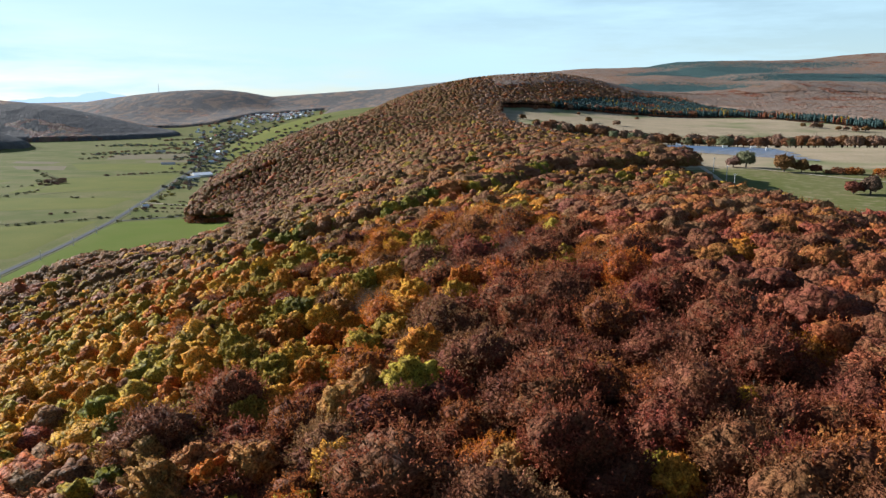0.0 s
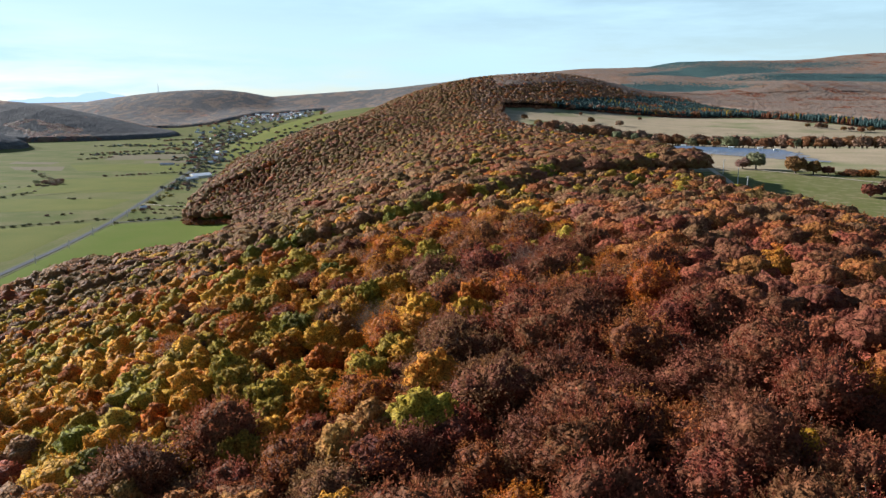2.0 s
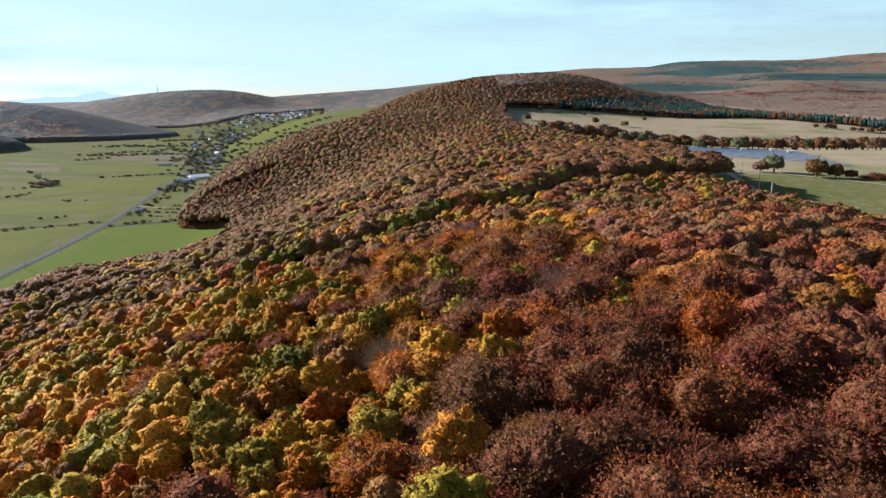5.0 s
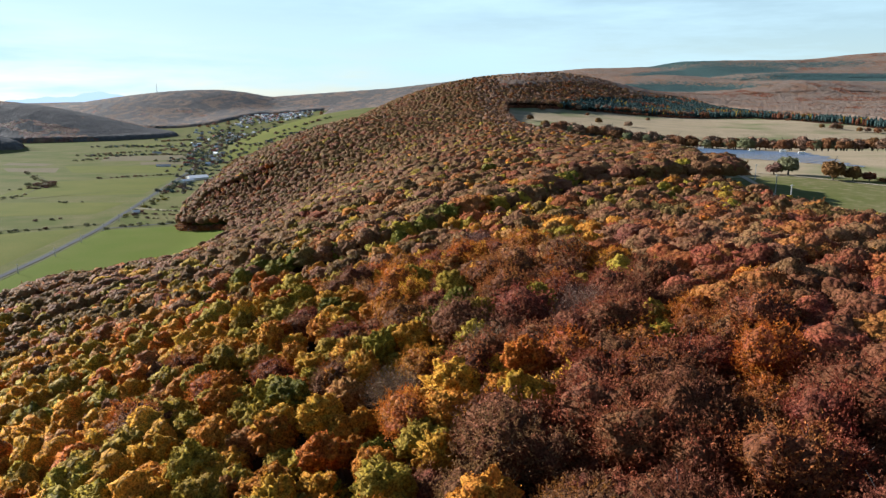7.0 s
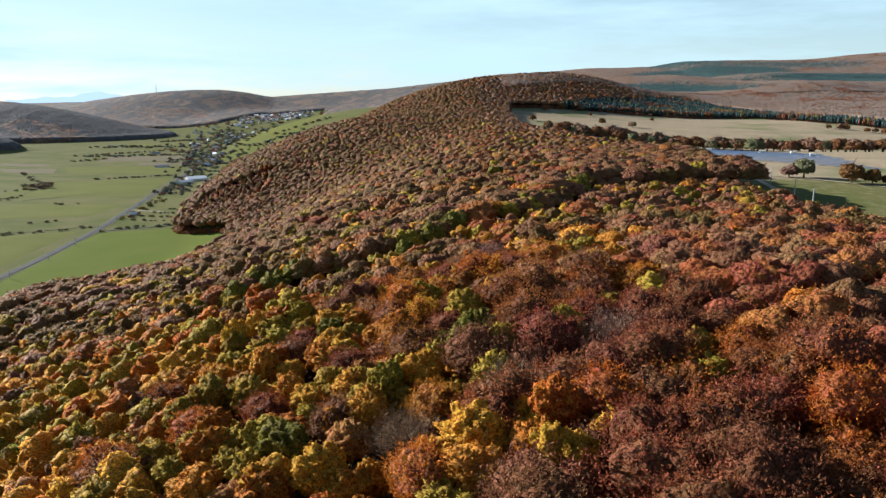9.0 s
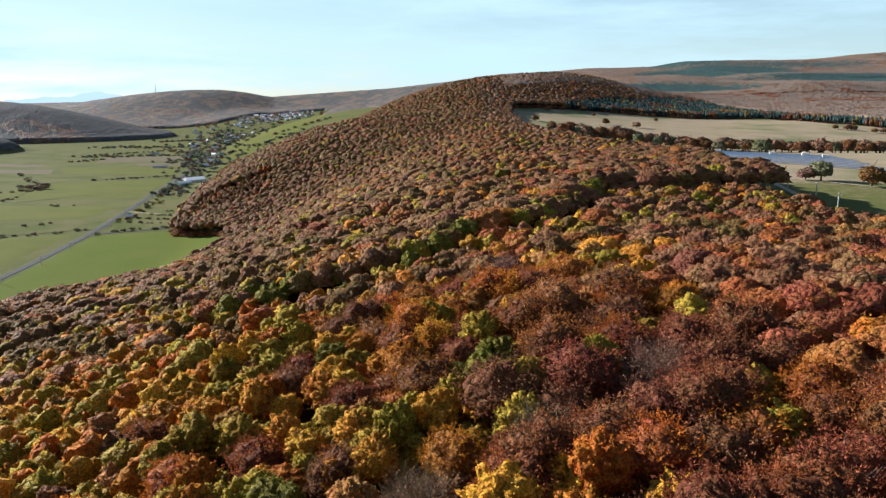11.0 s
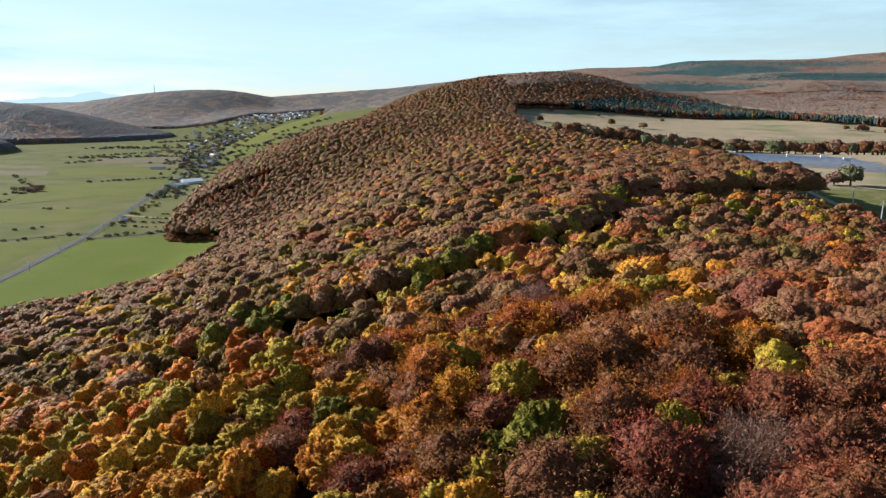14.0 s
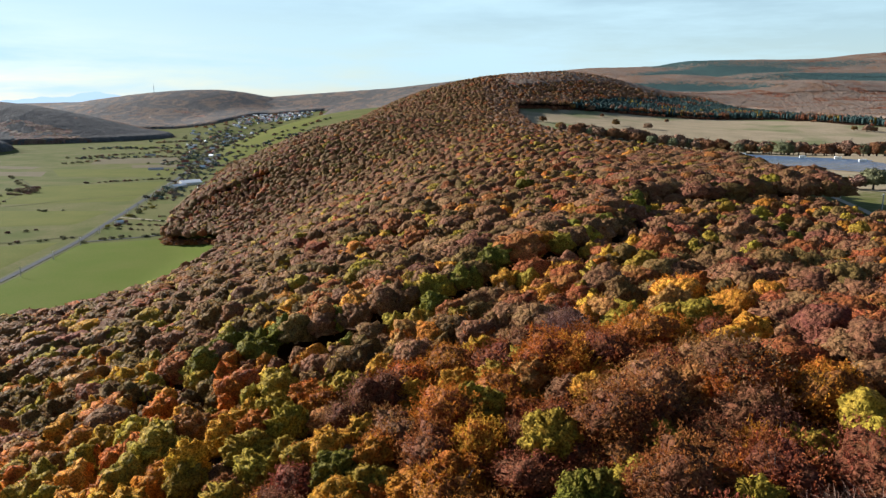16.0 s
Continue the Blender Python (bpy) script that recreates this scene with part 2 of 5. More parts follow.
def ridge_wood(x, y):
    """Where the wood on the ridge stands."""
    wave = 10 * (value_noise(x, y, 40, 3) - 0.5)
    left = np.interp(y, [-600, 300, 450, 560, 640, 700, 750, 764, 784, 863, 950, 975, 1000, 1100, 1300, 1600, 1750, 2300], [-330, -285, -240, -208, -200, -210, -226, -240, -284, -312, -337, -336, -318, -330, -330, -290, -250, 60]) + wave
    right = np.interp(y, [-600, 150, 225, 270, 300, 390, 402, 420, 480, 540, 600, 660, 700, 760, 860, 1050, 1264, 1400], [180, 162, 139, 126, 124, 130, 137, 143, 155, 160, 156, 152, 134, 122, 112, 97, 96, 116]) + wave * 0.5
    far = meadow_end(x)
    return ((x > left) & (x < right) & (y < 1400)) | ((x > left) & (y >= 1400) & (x < 100) & (y < 2150)) | ((y > far + wave) & (x >= 100))


def left_wood(x, y):
    a = ((x + 1830) / 790) ** 2 + ((y - 2780) / 458) ** 2 < 1
    b = ((x + 1500) / 280) ** 2 + ((y - 2080) / 178) ** 2 < 1
    return a | b


def far_wood(x, y):
    return (x < 60) & ((y > np.interp(x, [-1060, -1000, -900, -600, -300], [3330, 3400, 3600, 3640, 3300])) | ((x > -560) & (y > 2650)))


def wooded(x, y):
    return ridge_wood(x, y) | left_wood(x, y) | far_wood(x, y)


def spaced(a, b, step, grow):
    out = [a]
    while out[-1] < b:
        out.append(out[-1] + step)
        step *= grow
    return out


gx = np.array([-v for v in spaced(520, 6500, 14, 1.07)][::-1] + list(np.arange(-510, 420, 10)) + spaced(420, 6500, 14, 1.07))
gy = np.array([-v for v in spaced(60, 3500, 25, 1.25)][::-1] + list(np.arange(-45, 1700, 11)) + spaced(1700, 4900, 16, 1.012))
GX, GY = np.meshgrid(gx, gy)
GZ = height(GX, GY)


def ground_at(x, y):
    """Height of the ground mesh itself."""
    x, y = np.asarray(x, float), np.asarray(y, float)
    i = np.clip(np.searchsorted(gx, x) - 1, 0, len(gx) - 2)
    j = np.clip(np.searchsorted(gy, y) - 1, 0, len(gy) - 2)
    u, v = (x - gx[i]) / (gx[i + 1] - gx[i]), (y - gy[j]) / (gy[j + 1] - gy[j])
    return (GZ[j, i] * (1 - u) + GZ[j, i + 1] * u) * (1 - v) + (GZ[j + 1, i] * (1 - u) + GZ[j + 1, i + 1] * u) * v


def mesh_of(name, verts, faces_n, index, materials, slots=None, shade=None, smooth=False):
    """A mesh from arrays: corner counts of the faces and their vertex numbers."""
    me = bpy.data.meshes.new(name)
    me.vertices.add(len(verts))
    me.vertices.foreach_set("co", np.asarray(verts, np.float32).ravel())
    me.loops.add(len(index))
    me.loops.foreach_set("vertex_index", np.asarray(index, np.int32))
    me.polygons.add(len(faces_n))
    start = np.concatenate([[0], np.cumsum(faces_n)[:-1]])
    me.polygons.foreach_set("loop_start", start.astype(np.int32))
    for m in materials:
        me.materials.append(m)
    if slots is not None:
        me.polygons.foreach_set("material_index", np.asarray(slots, np.int32))
    if shade is not None:
        me.attributes.new("shade", "FLOAT", "FACE").data.foreach_set("value", np.asarray(shade, np.float32))
    me.polygons.foreach_set("use_smooth", np.broadcast_to(smooth, len(faces_n)).copy())
    me.update(calc_edges=True)
    me.validate()
    return me


def sheet(name, xy_rows, lift, mat, uneven=0.0):
    """A strip or patch laid over the ground: a grid of plan points."""
    pts = np.asarray(xy_rows, float)
    r, c, _ = pts.shape
    flat = pts.reshape(-1, 2)
    z = ground_at(flat[:, 0], flat[:, 1]) + lift
    q = np.arange(r * c).reshape(r, c)
    quads = np.stack([q[:-1, :-1], q[:-1, 1:], q[1:, 1:], q[1:, :-1]], -1).reshape(-1, 4)
    me = mesh_of(name, np.c_[flat, z], np.full(len(quads), 4), quads.ravel(), [mat], smooth=True)
    return new(name, me)


def ribbon(name, points, width, lift, mat, step=9.0):
    """A road or track along a line in the plan."""
    p = np.array(points, float)
    run = np.concatenate([[0], np.cumsum(np.hypot(*np.diff(p, axis=0).T))])
    s = np.linspace(0, run[-1], max(4, int(run[-1] / step)))
    x, y = np.interp(s, run, p[:, 0]), np.interp(s, run, p[:, 1])
    for _ in range(8):
        x[1:-1], y[1:-1] = (x[:-2] + 2 * x[1:-1] + x[2:]) / 4, (y[:-2] + 2 * y[1:-1] + y[2:]) / 4
    dx, dy = np.gradient(x), np.gradient(y)
    n = np.hypot(dx, dy)
    off = np.linspace(-width / 2, width / 2, 4)
    rows = np.stack([np.stack([x - dy / n * o, y + dx / n * o], -1) for o in off], 1)
    return sheet(name, rows, lift, mat)


def ground_material():
    m, n, k, b = material("ground", (0.2, 0.2, 0.1), 0.95)
    at = n.new("ShaderNodeNewGeometry")
    split = n.new("ShaderNodeSeparateXYZ")
    k.new(at.outputs["Position"], split.inputs[0])

    def noise_at(scale, detail=5):
        t = n.new("ShaderNodeTexNoise")
        t.inputs["Scale"].default_value, t.inputs["Detail"].default_value = scale, detail
        k.new(at.outputs["Position"], t.inputs["Vector"])
        return t.outputs["Fac"]

    def mix(fac, a, c):
        x = n.new("ShaderNodeMixRGB")
        for socket, v in ((x.inputs["Fac"], fac), (x.inputs["Color1"], a), (x.inputs["Color2"], c)):
            if hasattr(v, "links"):
                k.new(v, socket)
            else:
                socket.default_value = v if isinstance(v, float) else (*v, 1)
        return x.outputs["Color"]

    def span(v, a, c):
        x = n.new("ShaderNodeMapRange")
        x.inputs["From Min"].default_value, x.inputs["From Max"].default_value = a, c
        k.new(v, x.inputs["Value"])
        return x.outputs["Result"]

    def math_of(op, a, c):
        x = n.new("ShaderNodeMath")
        x.operation = op
        for i, v in enumerate((a, c)):
            if hasattr(v, "links"):
                k.new(v, x.inputs[i])
            else:
                x.inputs[i].default_value = v
        return x.outputs[0]

    # strips of pasture and hay meadow across the valley
    across = math_of("ADD", math_of("MULTIPLY", split.outputs["Y"], 1 / 62), math_of("MULTIPLY", split.outputs["X"], 0.004))
    wobble = math_of("ADD", across, math_of("MULTIPLY", noise_at(0.012, 2), 0.9))
    dice = n.new("ShaderNodeTexWhiteNoise")
    dice.noise_dimensions = "1D"
    k.new(math_of("FLOOR", wobble, 0.0), dice.inputs["W"])
    pasture = mix(dice.outputs["Value"], (0.085, 0.098, 0.027), (0.125, 0.12, 0.042))
    pasture = mix(span(noise_at(0.02), 0.4, 0.7), pasture, (0.15, 0.132, 0.058))
    pasture = mix(span(noise_at(0.35), 0.45, 0.8), pasture, (0.088, 0.104, 0.026))
    dry = mix(span(noise_at(0.03), 0.35, 0.65), (0.34, 0.262, 0.172), (0.265, 0.21, 0.135))
    dry = mix(span(noise_at(0.5), 0.45, 0.8), dry, (0.22, 0.18, 0.09))
    dry = mix(span(noise_at(0.009, 3), 0.52, 0.66), dry, (0.15, 0.16, 0.07))
    litter = mix(noise_at(0.6), (0.035, 0.02, 0.012), (0.07, 0.036, 0.02))
    for name in ("dry", "wood"):
        a = n.new("ShaderNodeAttribute")
        a.attribute_name = name
        edge = span(math_of("ADD", a.outputs["Fac"], math_of("MULTIPLY", math_of("SUBTRACT", noise_at(0.15), 0.5), 0.5)), 0.4, 0.6)
        pasture = mix(edge, pasture, dry if name == "dry" else litter)
    k.new(pasture, b.inputs["Base Color"])
    relief = n.new("ShaderNodeBump")
    relief.inputs["Strength"].default_value, relief.inputs["Distance"].default_value = 0.6, 0.4
    k.new(noise_at(0.9), relief.inputs["Height"])
    k.new(relief.outputs["Normal"], b.inputs["Normal"])
    return m


q = np.arange(GX.size).reshape(GX.shape)
quads = np.stack([q[:-1, :-1], q[:-1, 1:], q[1:, 1:], q[1:, :-1]], -1).reshape(-1, 4)
me = mesh_of("ground", np.stack([GX, GY, GZ], -1).reshape(-1, 3), np.full(len(quads), 4), quads.ravel(), [ground_material()], smooth=True)
dry = ramp(40, 110, GX) * np.where(GY < 3900, 1, 0.6) * (1 - 0.6 * ramp(540, 470, GY))
me.attributes.new("dry", "FLOAT", "POINT").data.foreach_set("value", dry.ravel().astype(np.float32))
me.attributes.new("wood", "FLOAT", "POINT").data.foreach_set("value", wooded(GX, GY).ravel().astype(np.float32))
tagged(new("ground", me), "rolling ground of green valley pasture, dry meadow and leaf-strewn woodland floor", "ground", kind="structure")

# far mountains, a plain backdrop; haze is painted as its pale blue glow
haze_glow, _, _, mb = material("mountain_haze_glow", (0.5, 0.6, 0.7), 1.0)
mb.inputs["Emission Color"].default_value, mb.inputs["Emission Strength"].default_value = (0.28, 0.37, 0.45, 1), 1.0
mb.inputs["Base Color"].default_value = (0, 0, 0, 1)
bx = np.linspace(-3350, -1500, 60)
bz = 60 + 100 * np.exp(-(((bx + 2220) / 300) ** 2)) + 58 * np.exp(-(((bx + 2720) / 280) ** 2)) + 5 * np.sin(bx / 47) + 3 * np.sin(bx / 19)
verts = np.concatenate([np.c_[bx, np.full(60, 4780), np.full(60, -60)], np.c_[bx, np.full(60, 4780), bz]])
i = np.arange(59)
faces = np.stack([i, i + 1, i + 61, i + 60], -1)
tagged(new("backdrop", mesh_of("backdrop", verts, np.full(59, 4), faces.ravel(), [haze_glow])), "pale blue mountains far away, haze painted as a glow", "mountains", kind="structure")


# ---- trees ----
def part(name, mesh, parent, label=""):
    ob = new(name, mesh)
    ob.parent = parent
    if label:
        ob["label"] = label
    return ob


def unit(v):
    return v / np.maximum(np.linalg.norm(v, axis=-1, keepdims=True), 1e-9)


def icosahedron():
    g = (1 + 5**0.5) / 2
    v = unit(np.array([(-1, g, 0), (1, g, 0), (-1, -g, 0), (1, -g, 0), (0, -1, g), (0, 1, g), (0, -1, -g), (0, 1, -g), (g, 0, -1), (g, 0, 1), (-g, 0, -1), (-g, 0, 1)], float))
    d = np.linalg.norm(v[:, None] - v[None], axis=-1)
    near = (d > 0.1) & (d < 1.2)
    tri = [(a, b, c) for a in range(12) for b in range(a + 1, 12) for c in range(b + 1, 12) if near[a, b] and near[b, c] and near[a, c]]
    tri = [t if np.linalg.det(v[list(t)]) > 0 else (t[0], t[2], t[1]) for t in tri]
    return v, np.array(tri)


ICO_V, ICO_F = icosahedron()


def finer(ball):
    """The same ball with every triangle split in four."""
    v, f = ball
    mids = unit((v[f] + v[np.roll(f, -1, 1)]).reshape(-1, 3))
    flat, back = np.unique(np.round(np.concatenate([v, mids]), 5), axis=0, return_inverse=True)
    back = back.ravel()
    a, b, c = back[f].T
    ab, bc, ca = back[len(v):].reshape(-1, 3).T
    return unit(flat), np.concatenate([np.stack(t, -1) for t in ((a, ab, ca), (ab, b, bc), (ca, bc, c), (ab, bc, ca))])


BALL = [(ICO_V, ICO_F)]
for _ in range(3):
    BALL.append(finer(BALL[-1]))


def spread_ways(rng, count, low):
    """Directions that keep clear of each other."""
    way = unit(rng.normal(size=(60 * count, 3)) + (0, 0, 0.2))
    way = way[way[:, 2] > low]
    keep = [0]
    for i in range(1, len(way)):
        if len(keep) < count and (way[keep] @ way[i]).max() < 1 - 1.3 / count:
            keep.append(i)
    return way[keep]


def oak_crown(rng, leaves, size, radius=3.7, tall=8.0, base=6.0, low=-0.35, lumps=30, small=1.0):
    """Rounded lumps, each of smaller tufts of broad leaves; and the dense heart of the crown."""
    way = spread_ways(rng, lumps, low)
    n = len(way)
    core = np.array([0, 0, base + tall * 0.45])
    half = np.array([radius, radius, tall * 0.55])
    reach = rng.uniform(0.52, 0.86, (n, 1)) if small == 1.0 else rng.uniform(0.68, 0.82, (n, 1))
    centre = core + way * reach * half
    lump_r = rng.uniform(0.2, 0.34, n) * radius * small
    tufts = 9
    swing = unit(rng.normal(size=(n, tufts, 3)) + 0.75 * way[:, None] + (0, 0, 0.3))
    tuft = (centre[:, None] + swing * (lump_r * 0.78)[:, None, None]).reshape(-1, 3)
    tuft_r = np.repeat(lump_r * 0.42, tufts) * rng.uniform(0.7, 1.25, n * tufts)
    pick = rng.choice(n * tufts, leaves, p=tuft_r**2 / (tuft_r**2).sum())
    out = unit(rng.normal(size=(leaves, 3)) + 0.7 * swing.reshape(-1, 3)[pick])
    at = tuft[pick] + out * (tuft_r[pick] * rng.uniform(0.7, 1.08, leaves))[:, None]
    facing = unit(out * 0.8 + 0.35 * way[pick // tufts] + 0.42 * rng.normal(size=(leaves, 3)))
    side = unit(np.cross(facing, rng.normal(size=(leaves, 3))))
    up = np.cross(facing, side)
    s = size * rng.uniform(0.55, 1.3, (leaves, 1))
    leaf = np.stack([at - side * s * 0.5 - up * s * 0.35, at + side * s * 0.5 - up * s * 0.35, at + up * s * 0.65 + facing * s * 0.15], 1)
    return leaf, core, half * 0.62


def beech_crown(rng, leaves, size, radius=4.8, tall=8.4, base=5.8):
    """A feathery dome: fine leaves along sprays that climb out of the middle."""
    sprays = 150
    core = np.array([0, 0, base + tall * 0.42])
    half = np.array([radius, radius, tall * 0.58])
    way = unit(rng.normal(size=(sprays * 3, 3)) + (0, 0, 0.25))
    way = way[way[:, 2] > -0.35][:sprays]
    sprays = len(way)
    lift = rng.uniform(0.8, 1.06, sprays)
    pick = rng.integers(sprays, size=leaves)
    u = rng.uniform(0.3, 1.0, leaves) ** 0.6
    bend = way[pick] + 0.22 * (1 - u)[:, None] * (0, 0, -1)
    thick = 0.11 + 0.07 * u
    at = core + half * (bend * (lift[pick] * u)[:, None] + rng.normal(size=(leaves, 3)) * (thick * 0.75)[:, None])
    along = unit(way[pick] * (1, 1, 0.8) + (0, 0, 0.45) + 0.65 * rng.normal(size=(leaves, 3)))
    side = unit(np.cross(along, rng.normal(size=(leaves, 3))))
    s = size * rng.uniform(0.55, 1.35, (leaves, 1))
    leaf = np.stack([at - along * s * 0.5 - side * s * 0.27, at - along * s * 0.5 + side * s * 0.27, at + along * s * 0.7], 1)
    return leaf, core, half * 0.62


def dome_crown(rng, leaves, size, radius=4.8, tall=8.4, base=5.8):
    """A beech seen from some way off: small tufts over a broad dome, with loose sprays."""
    tufts, core, half = oak_crown(rng, leaves // 2, size, radius, tall, base, lumps=58, small=0.66)
    spray, _, _ = beech_crown(rng, leaves - leaves // 2, size, radius, tall, base)
    return np.concatenate([tufts, spray]), core, half


def bare_crown(rng, leaves, size, radius=4.6, tall=8.6, base=5.2):
    """Thin grey twigs, nearly leafless."""
    leaf, core, half = beech_crown(rng, leaves, size, radius, tall, base)
    foot = leaf[:, :2].mean(1, keepdims=True)
    width = (leaf[:, 1:2] - leaf[:, 0:1]) * 0.09
    thin = np.concatenate([foot - width, foot + width, foot + (leaf[:, 2:3] - foot) * 1.6], 1)
    return thin, core, half * 0.3


def spruce_crown(rng, leaves, size, radius=2.6, tall=12.0, base=1.5):
    """Drooping tiers of needles round a straight stem."""
    h = rng.uniform(0, 1, leaves) ** 1.4
    turn = rng.uniform(0, 2 * np.pi, leaves)
    r = radius * (1.02 - h) * (0.72 + 0.28 * np.cos(h * 40))
    way = np.stack([np.cos(turn), np.sin(turn), np.full(leaves, -0.35)], -1)
    at = np.stack([np.cos(turn) * r, np.sin(turn) * r, base + h * tall], -1)
    side = unit(np.cross(way, (0, 0, 1)))
    s = size * rng.uniform(0.7, 1.3, (leaves, 1))
    leaf = np.stack([at - way * s * 0.5 - side * s * 0.4, at - way * s * 0.5 + side * s * 0.4, at + way * s * 0.7], 1)
    return leaf, np.array([0, 0, base + tall * 0.4]), np.array([radius * 0.55, radius * 0.55, tall * 0.42])


def far_crown(rng, leaves, size, radius=4.6, tall=5.0, base=7.0):
    """A low rough dome, as a crown shows from far above."""
    leaf, core, half = beech_crown(rng, leaves, size, radius, tall, base)
    return leaf, np.array([0, 0, base + 0.4]), np.array([radius, radius, tall * 0.42])


def bush_crown(rng, leaves, size):
    return oak_crown(rng, leaves, size, radius=1.9, tall=2.6, base=-0.3)


CROWNS = {"bush": bush_crown, "bare": bare_crown, "spruce": spruce_crown, "far": far_crown, "dome": dome_crown}


def grown(way, middle, size, floor):
    """How far out the skin of many balls of foliage, grown together, lies in each direction."""
    dot = way @ middle.T
    root = size[None] ** 2 - (middle**2).sum(1)[None] + dot**2
    return np.maximum(np.where(root > 0, dot + np.sqrt(np.maximum(root, 0)), 0.0).max(1), floor)


def lobed(rng, ball, lumps, core, half, wide, deep, low=-0.45, rough=0.03):
    """A closed, lumpy mass of twigs."""
    way_, faces = ball
    way = spread_ways(rng, lumps, -0.35)
    skin = grown(way_, way * rng.uniform(*deep, (len(way), 1)), rng.uniform(*wide, len(way)), 0.6) * (1 + rough * rng.normal(size=len(way_)))
    faces = faces[(way_[faces][:, :, 2] > low).any(1)]
    used, index = np.unique(faces, return_inverse=True)
    return core + way_[used] * half * skin[used, None], index.reshape(-1, 3)


def bossed_crown(kind, rng, bosses, leaves, size, solid):
    """Grown-together tufts of foliage over the limbs of a crown, fringed with loose leaves."""
    fine = kind == "beech"
    radius, tall, base = (5.0, 7.8, 5.6) if fine else (4.0, 7.8, 6.2)
    core, half = np.array([0, 0, base + tall * 0.44]), np.array([radius, radius, tall * 0.56])
    # a few big limbs push parts of the crown out, tufts sit on them
    limbs = unit(rng.normal(size=(9, 3)) + (0, 0, 0.3))
    push = rng.permutation(np.linspace(-0.2, 0.16, 9)) * (0.5 if len(solid[0]) < 100 else 1.0)
    k = (13 / bosses) ** 0.5
    wide = (0.26, 0.36) if fine else (0.24, 0.4)
    solids, tri = lobed(rng, solid, bosses, np.zeros(3), np.ones(3), (wide[0] * k, wide[1] * k), (0.6, 0.78) if fine else (0.62, 0.86), -0.2 if leaves < 700 else -0.7, {12: 0.1, 42: 0.05}.get(len(solid[0]), 0.045 if fine else 0.03))
    near = unit(solids) @ limbs.T
    swell = 1 + push[near.argmax(1)] * np.clip((near.max(1) - 0.55) / 0.25, 0, 1)
    solids = core + solids * half * swell[:, None]
    pick = tri[rng.integers(len(tri), size=leaves)]
    mix = rng.dirichlet((1, 1, 1), leaves)
    at = (solids[pick] * mix[:, :, None]).sum(1)
    out = unit((at - core) / half)
    s = size * rng.uniform(0.55, 1.3, (leaves, 1))
    if fine:
        # plumes of fine leaves that climb up and out
        plumes = max(leaves // 11, 3)
        of = rng.integers(plumes, size=leaves)
        way = unit(out[:plumes] * 0.75 + (0, 0, 0.5) + 0.35 * rng.normal(size=(plumes, 3)))
        u = rng.uniform(0, 1, (leaves, 1))
        long_ = rng.uniform(0.7, 1.7, (plumes, 1))[of]
        loose = rng.uniform(size=(leaves, 1)) < 0.3
        at = np.where(loose, at + out * rng.uniform(-0.1, 0.3, (leaves, 1)), at[of] + way[of] * (u - 0.15) * long_ + rng.normal(size=(leaves, 3)) * 0.2 * (1.15 - u) * long_)
        along = unit(way[of] + 0.4 * rng.normal(size=(leaves, 3)))
        side = unit(np.cross(along, rng.normal(size=(leaves, 3))))
        leaf = np.stack([at - along * s * 0.55 - side * s * 0.34, at - along * s * 0.55 + side * s * 0.34, at + along * s * 0.75], 1)
    else:
        at = at + out * rng.uniform(-0.1, 0.32, (leaves, 1))
        facing = unit(out + 0.6 * rng.normal(size=(leaves, 3)))
        side = unit(np.cross(facing, rng.normal(size=(leaves, 3))))
        up = np.cross(facing, side)
        leaf = np.stack([at - side * s * 0.5 - up * s * 0.35, at + side * s * 0.5 - up * s * 0.35, at + up * s * 0.65 + facing * s * 0.2], 1)
    return leaf.reshape(-1, 3), solids, tri


def crown_arrays(kind, rng, leaves, size, dense=1.0):
    leaf, core, half = CROWNS[kind](rng, leaves, size)
    heart = core + ICO_V * half * dense * rng.uniform(0.7, 1.25, (12, 1))
    return leaf.reshape(-1, 3), heart


def crown_mesh(kind, rng, leaves, size, mat):
    if kind in ("oak", "beech"):
        leaf, heart, tri = bossed_crown(kind, rng, 84 if kind == "oak" else 46, leaves, size, BALL[3] if kind == "oak" else BALL[2])
    elif kind == "field":
        # grown in the open: wide, with leaves down to near the ground
        leaf, heart, tri = bossed_crown("oak", rng, 34, leaves, size, BALL[2])
        leaf, heart = ((v - (0, 0, 9.6)) * (1.5, 1.5, 1.12) + (0, 0, 3.3) for v in (leaf, heart))
    else:
        leaf, core, half = CROWNS[kind](rng, leaves, size)
        leaf = leaf.reshape(-1, 3)
        heart, tri = lobed(rng, BALL[1], 14, core, half * {"bare": 0.3}.get(kind, 0.8), (0.4, 0.6), (0.4, 0.6), -0.7, 0.08)
    if kind == "beech":
        heart = (heart - (0, 0, 9)) * 0.9 + (0, 0, 9)
    n = len(leaf) // 3
    verts = np.concatenate([leaf, heart])
    index = np.concatenate([np.arange(3 * n), (tri + 3 * n).ravel()])
    slots = np.concatenate([np.zeros(n, int), np.ones(len(tri), int)])
    # a bare crown's heart takes the dark colour that stands for inner shade
    return mesh_of("crown", verts, np.full(n + len(tri), 3), index, [mat, LEAVES["heart_shade"] if kind == "bare" else mat], slots, smooth=slots > 0)


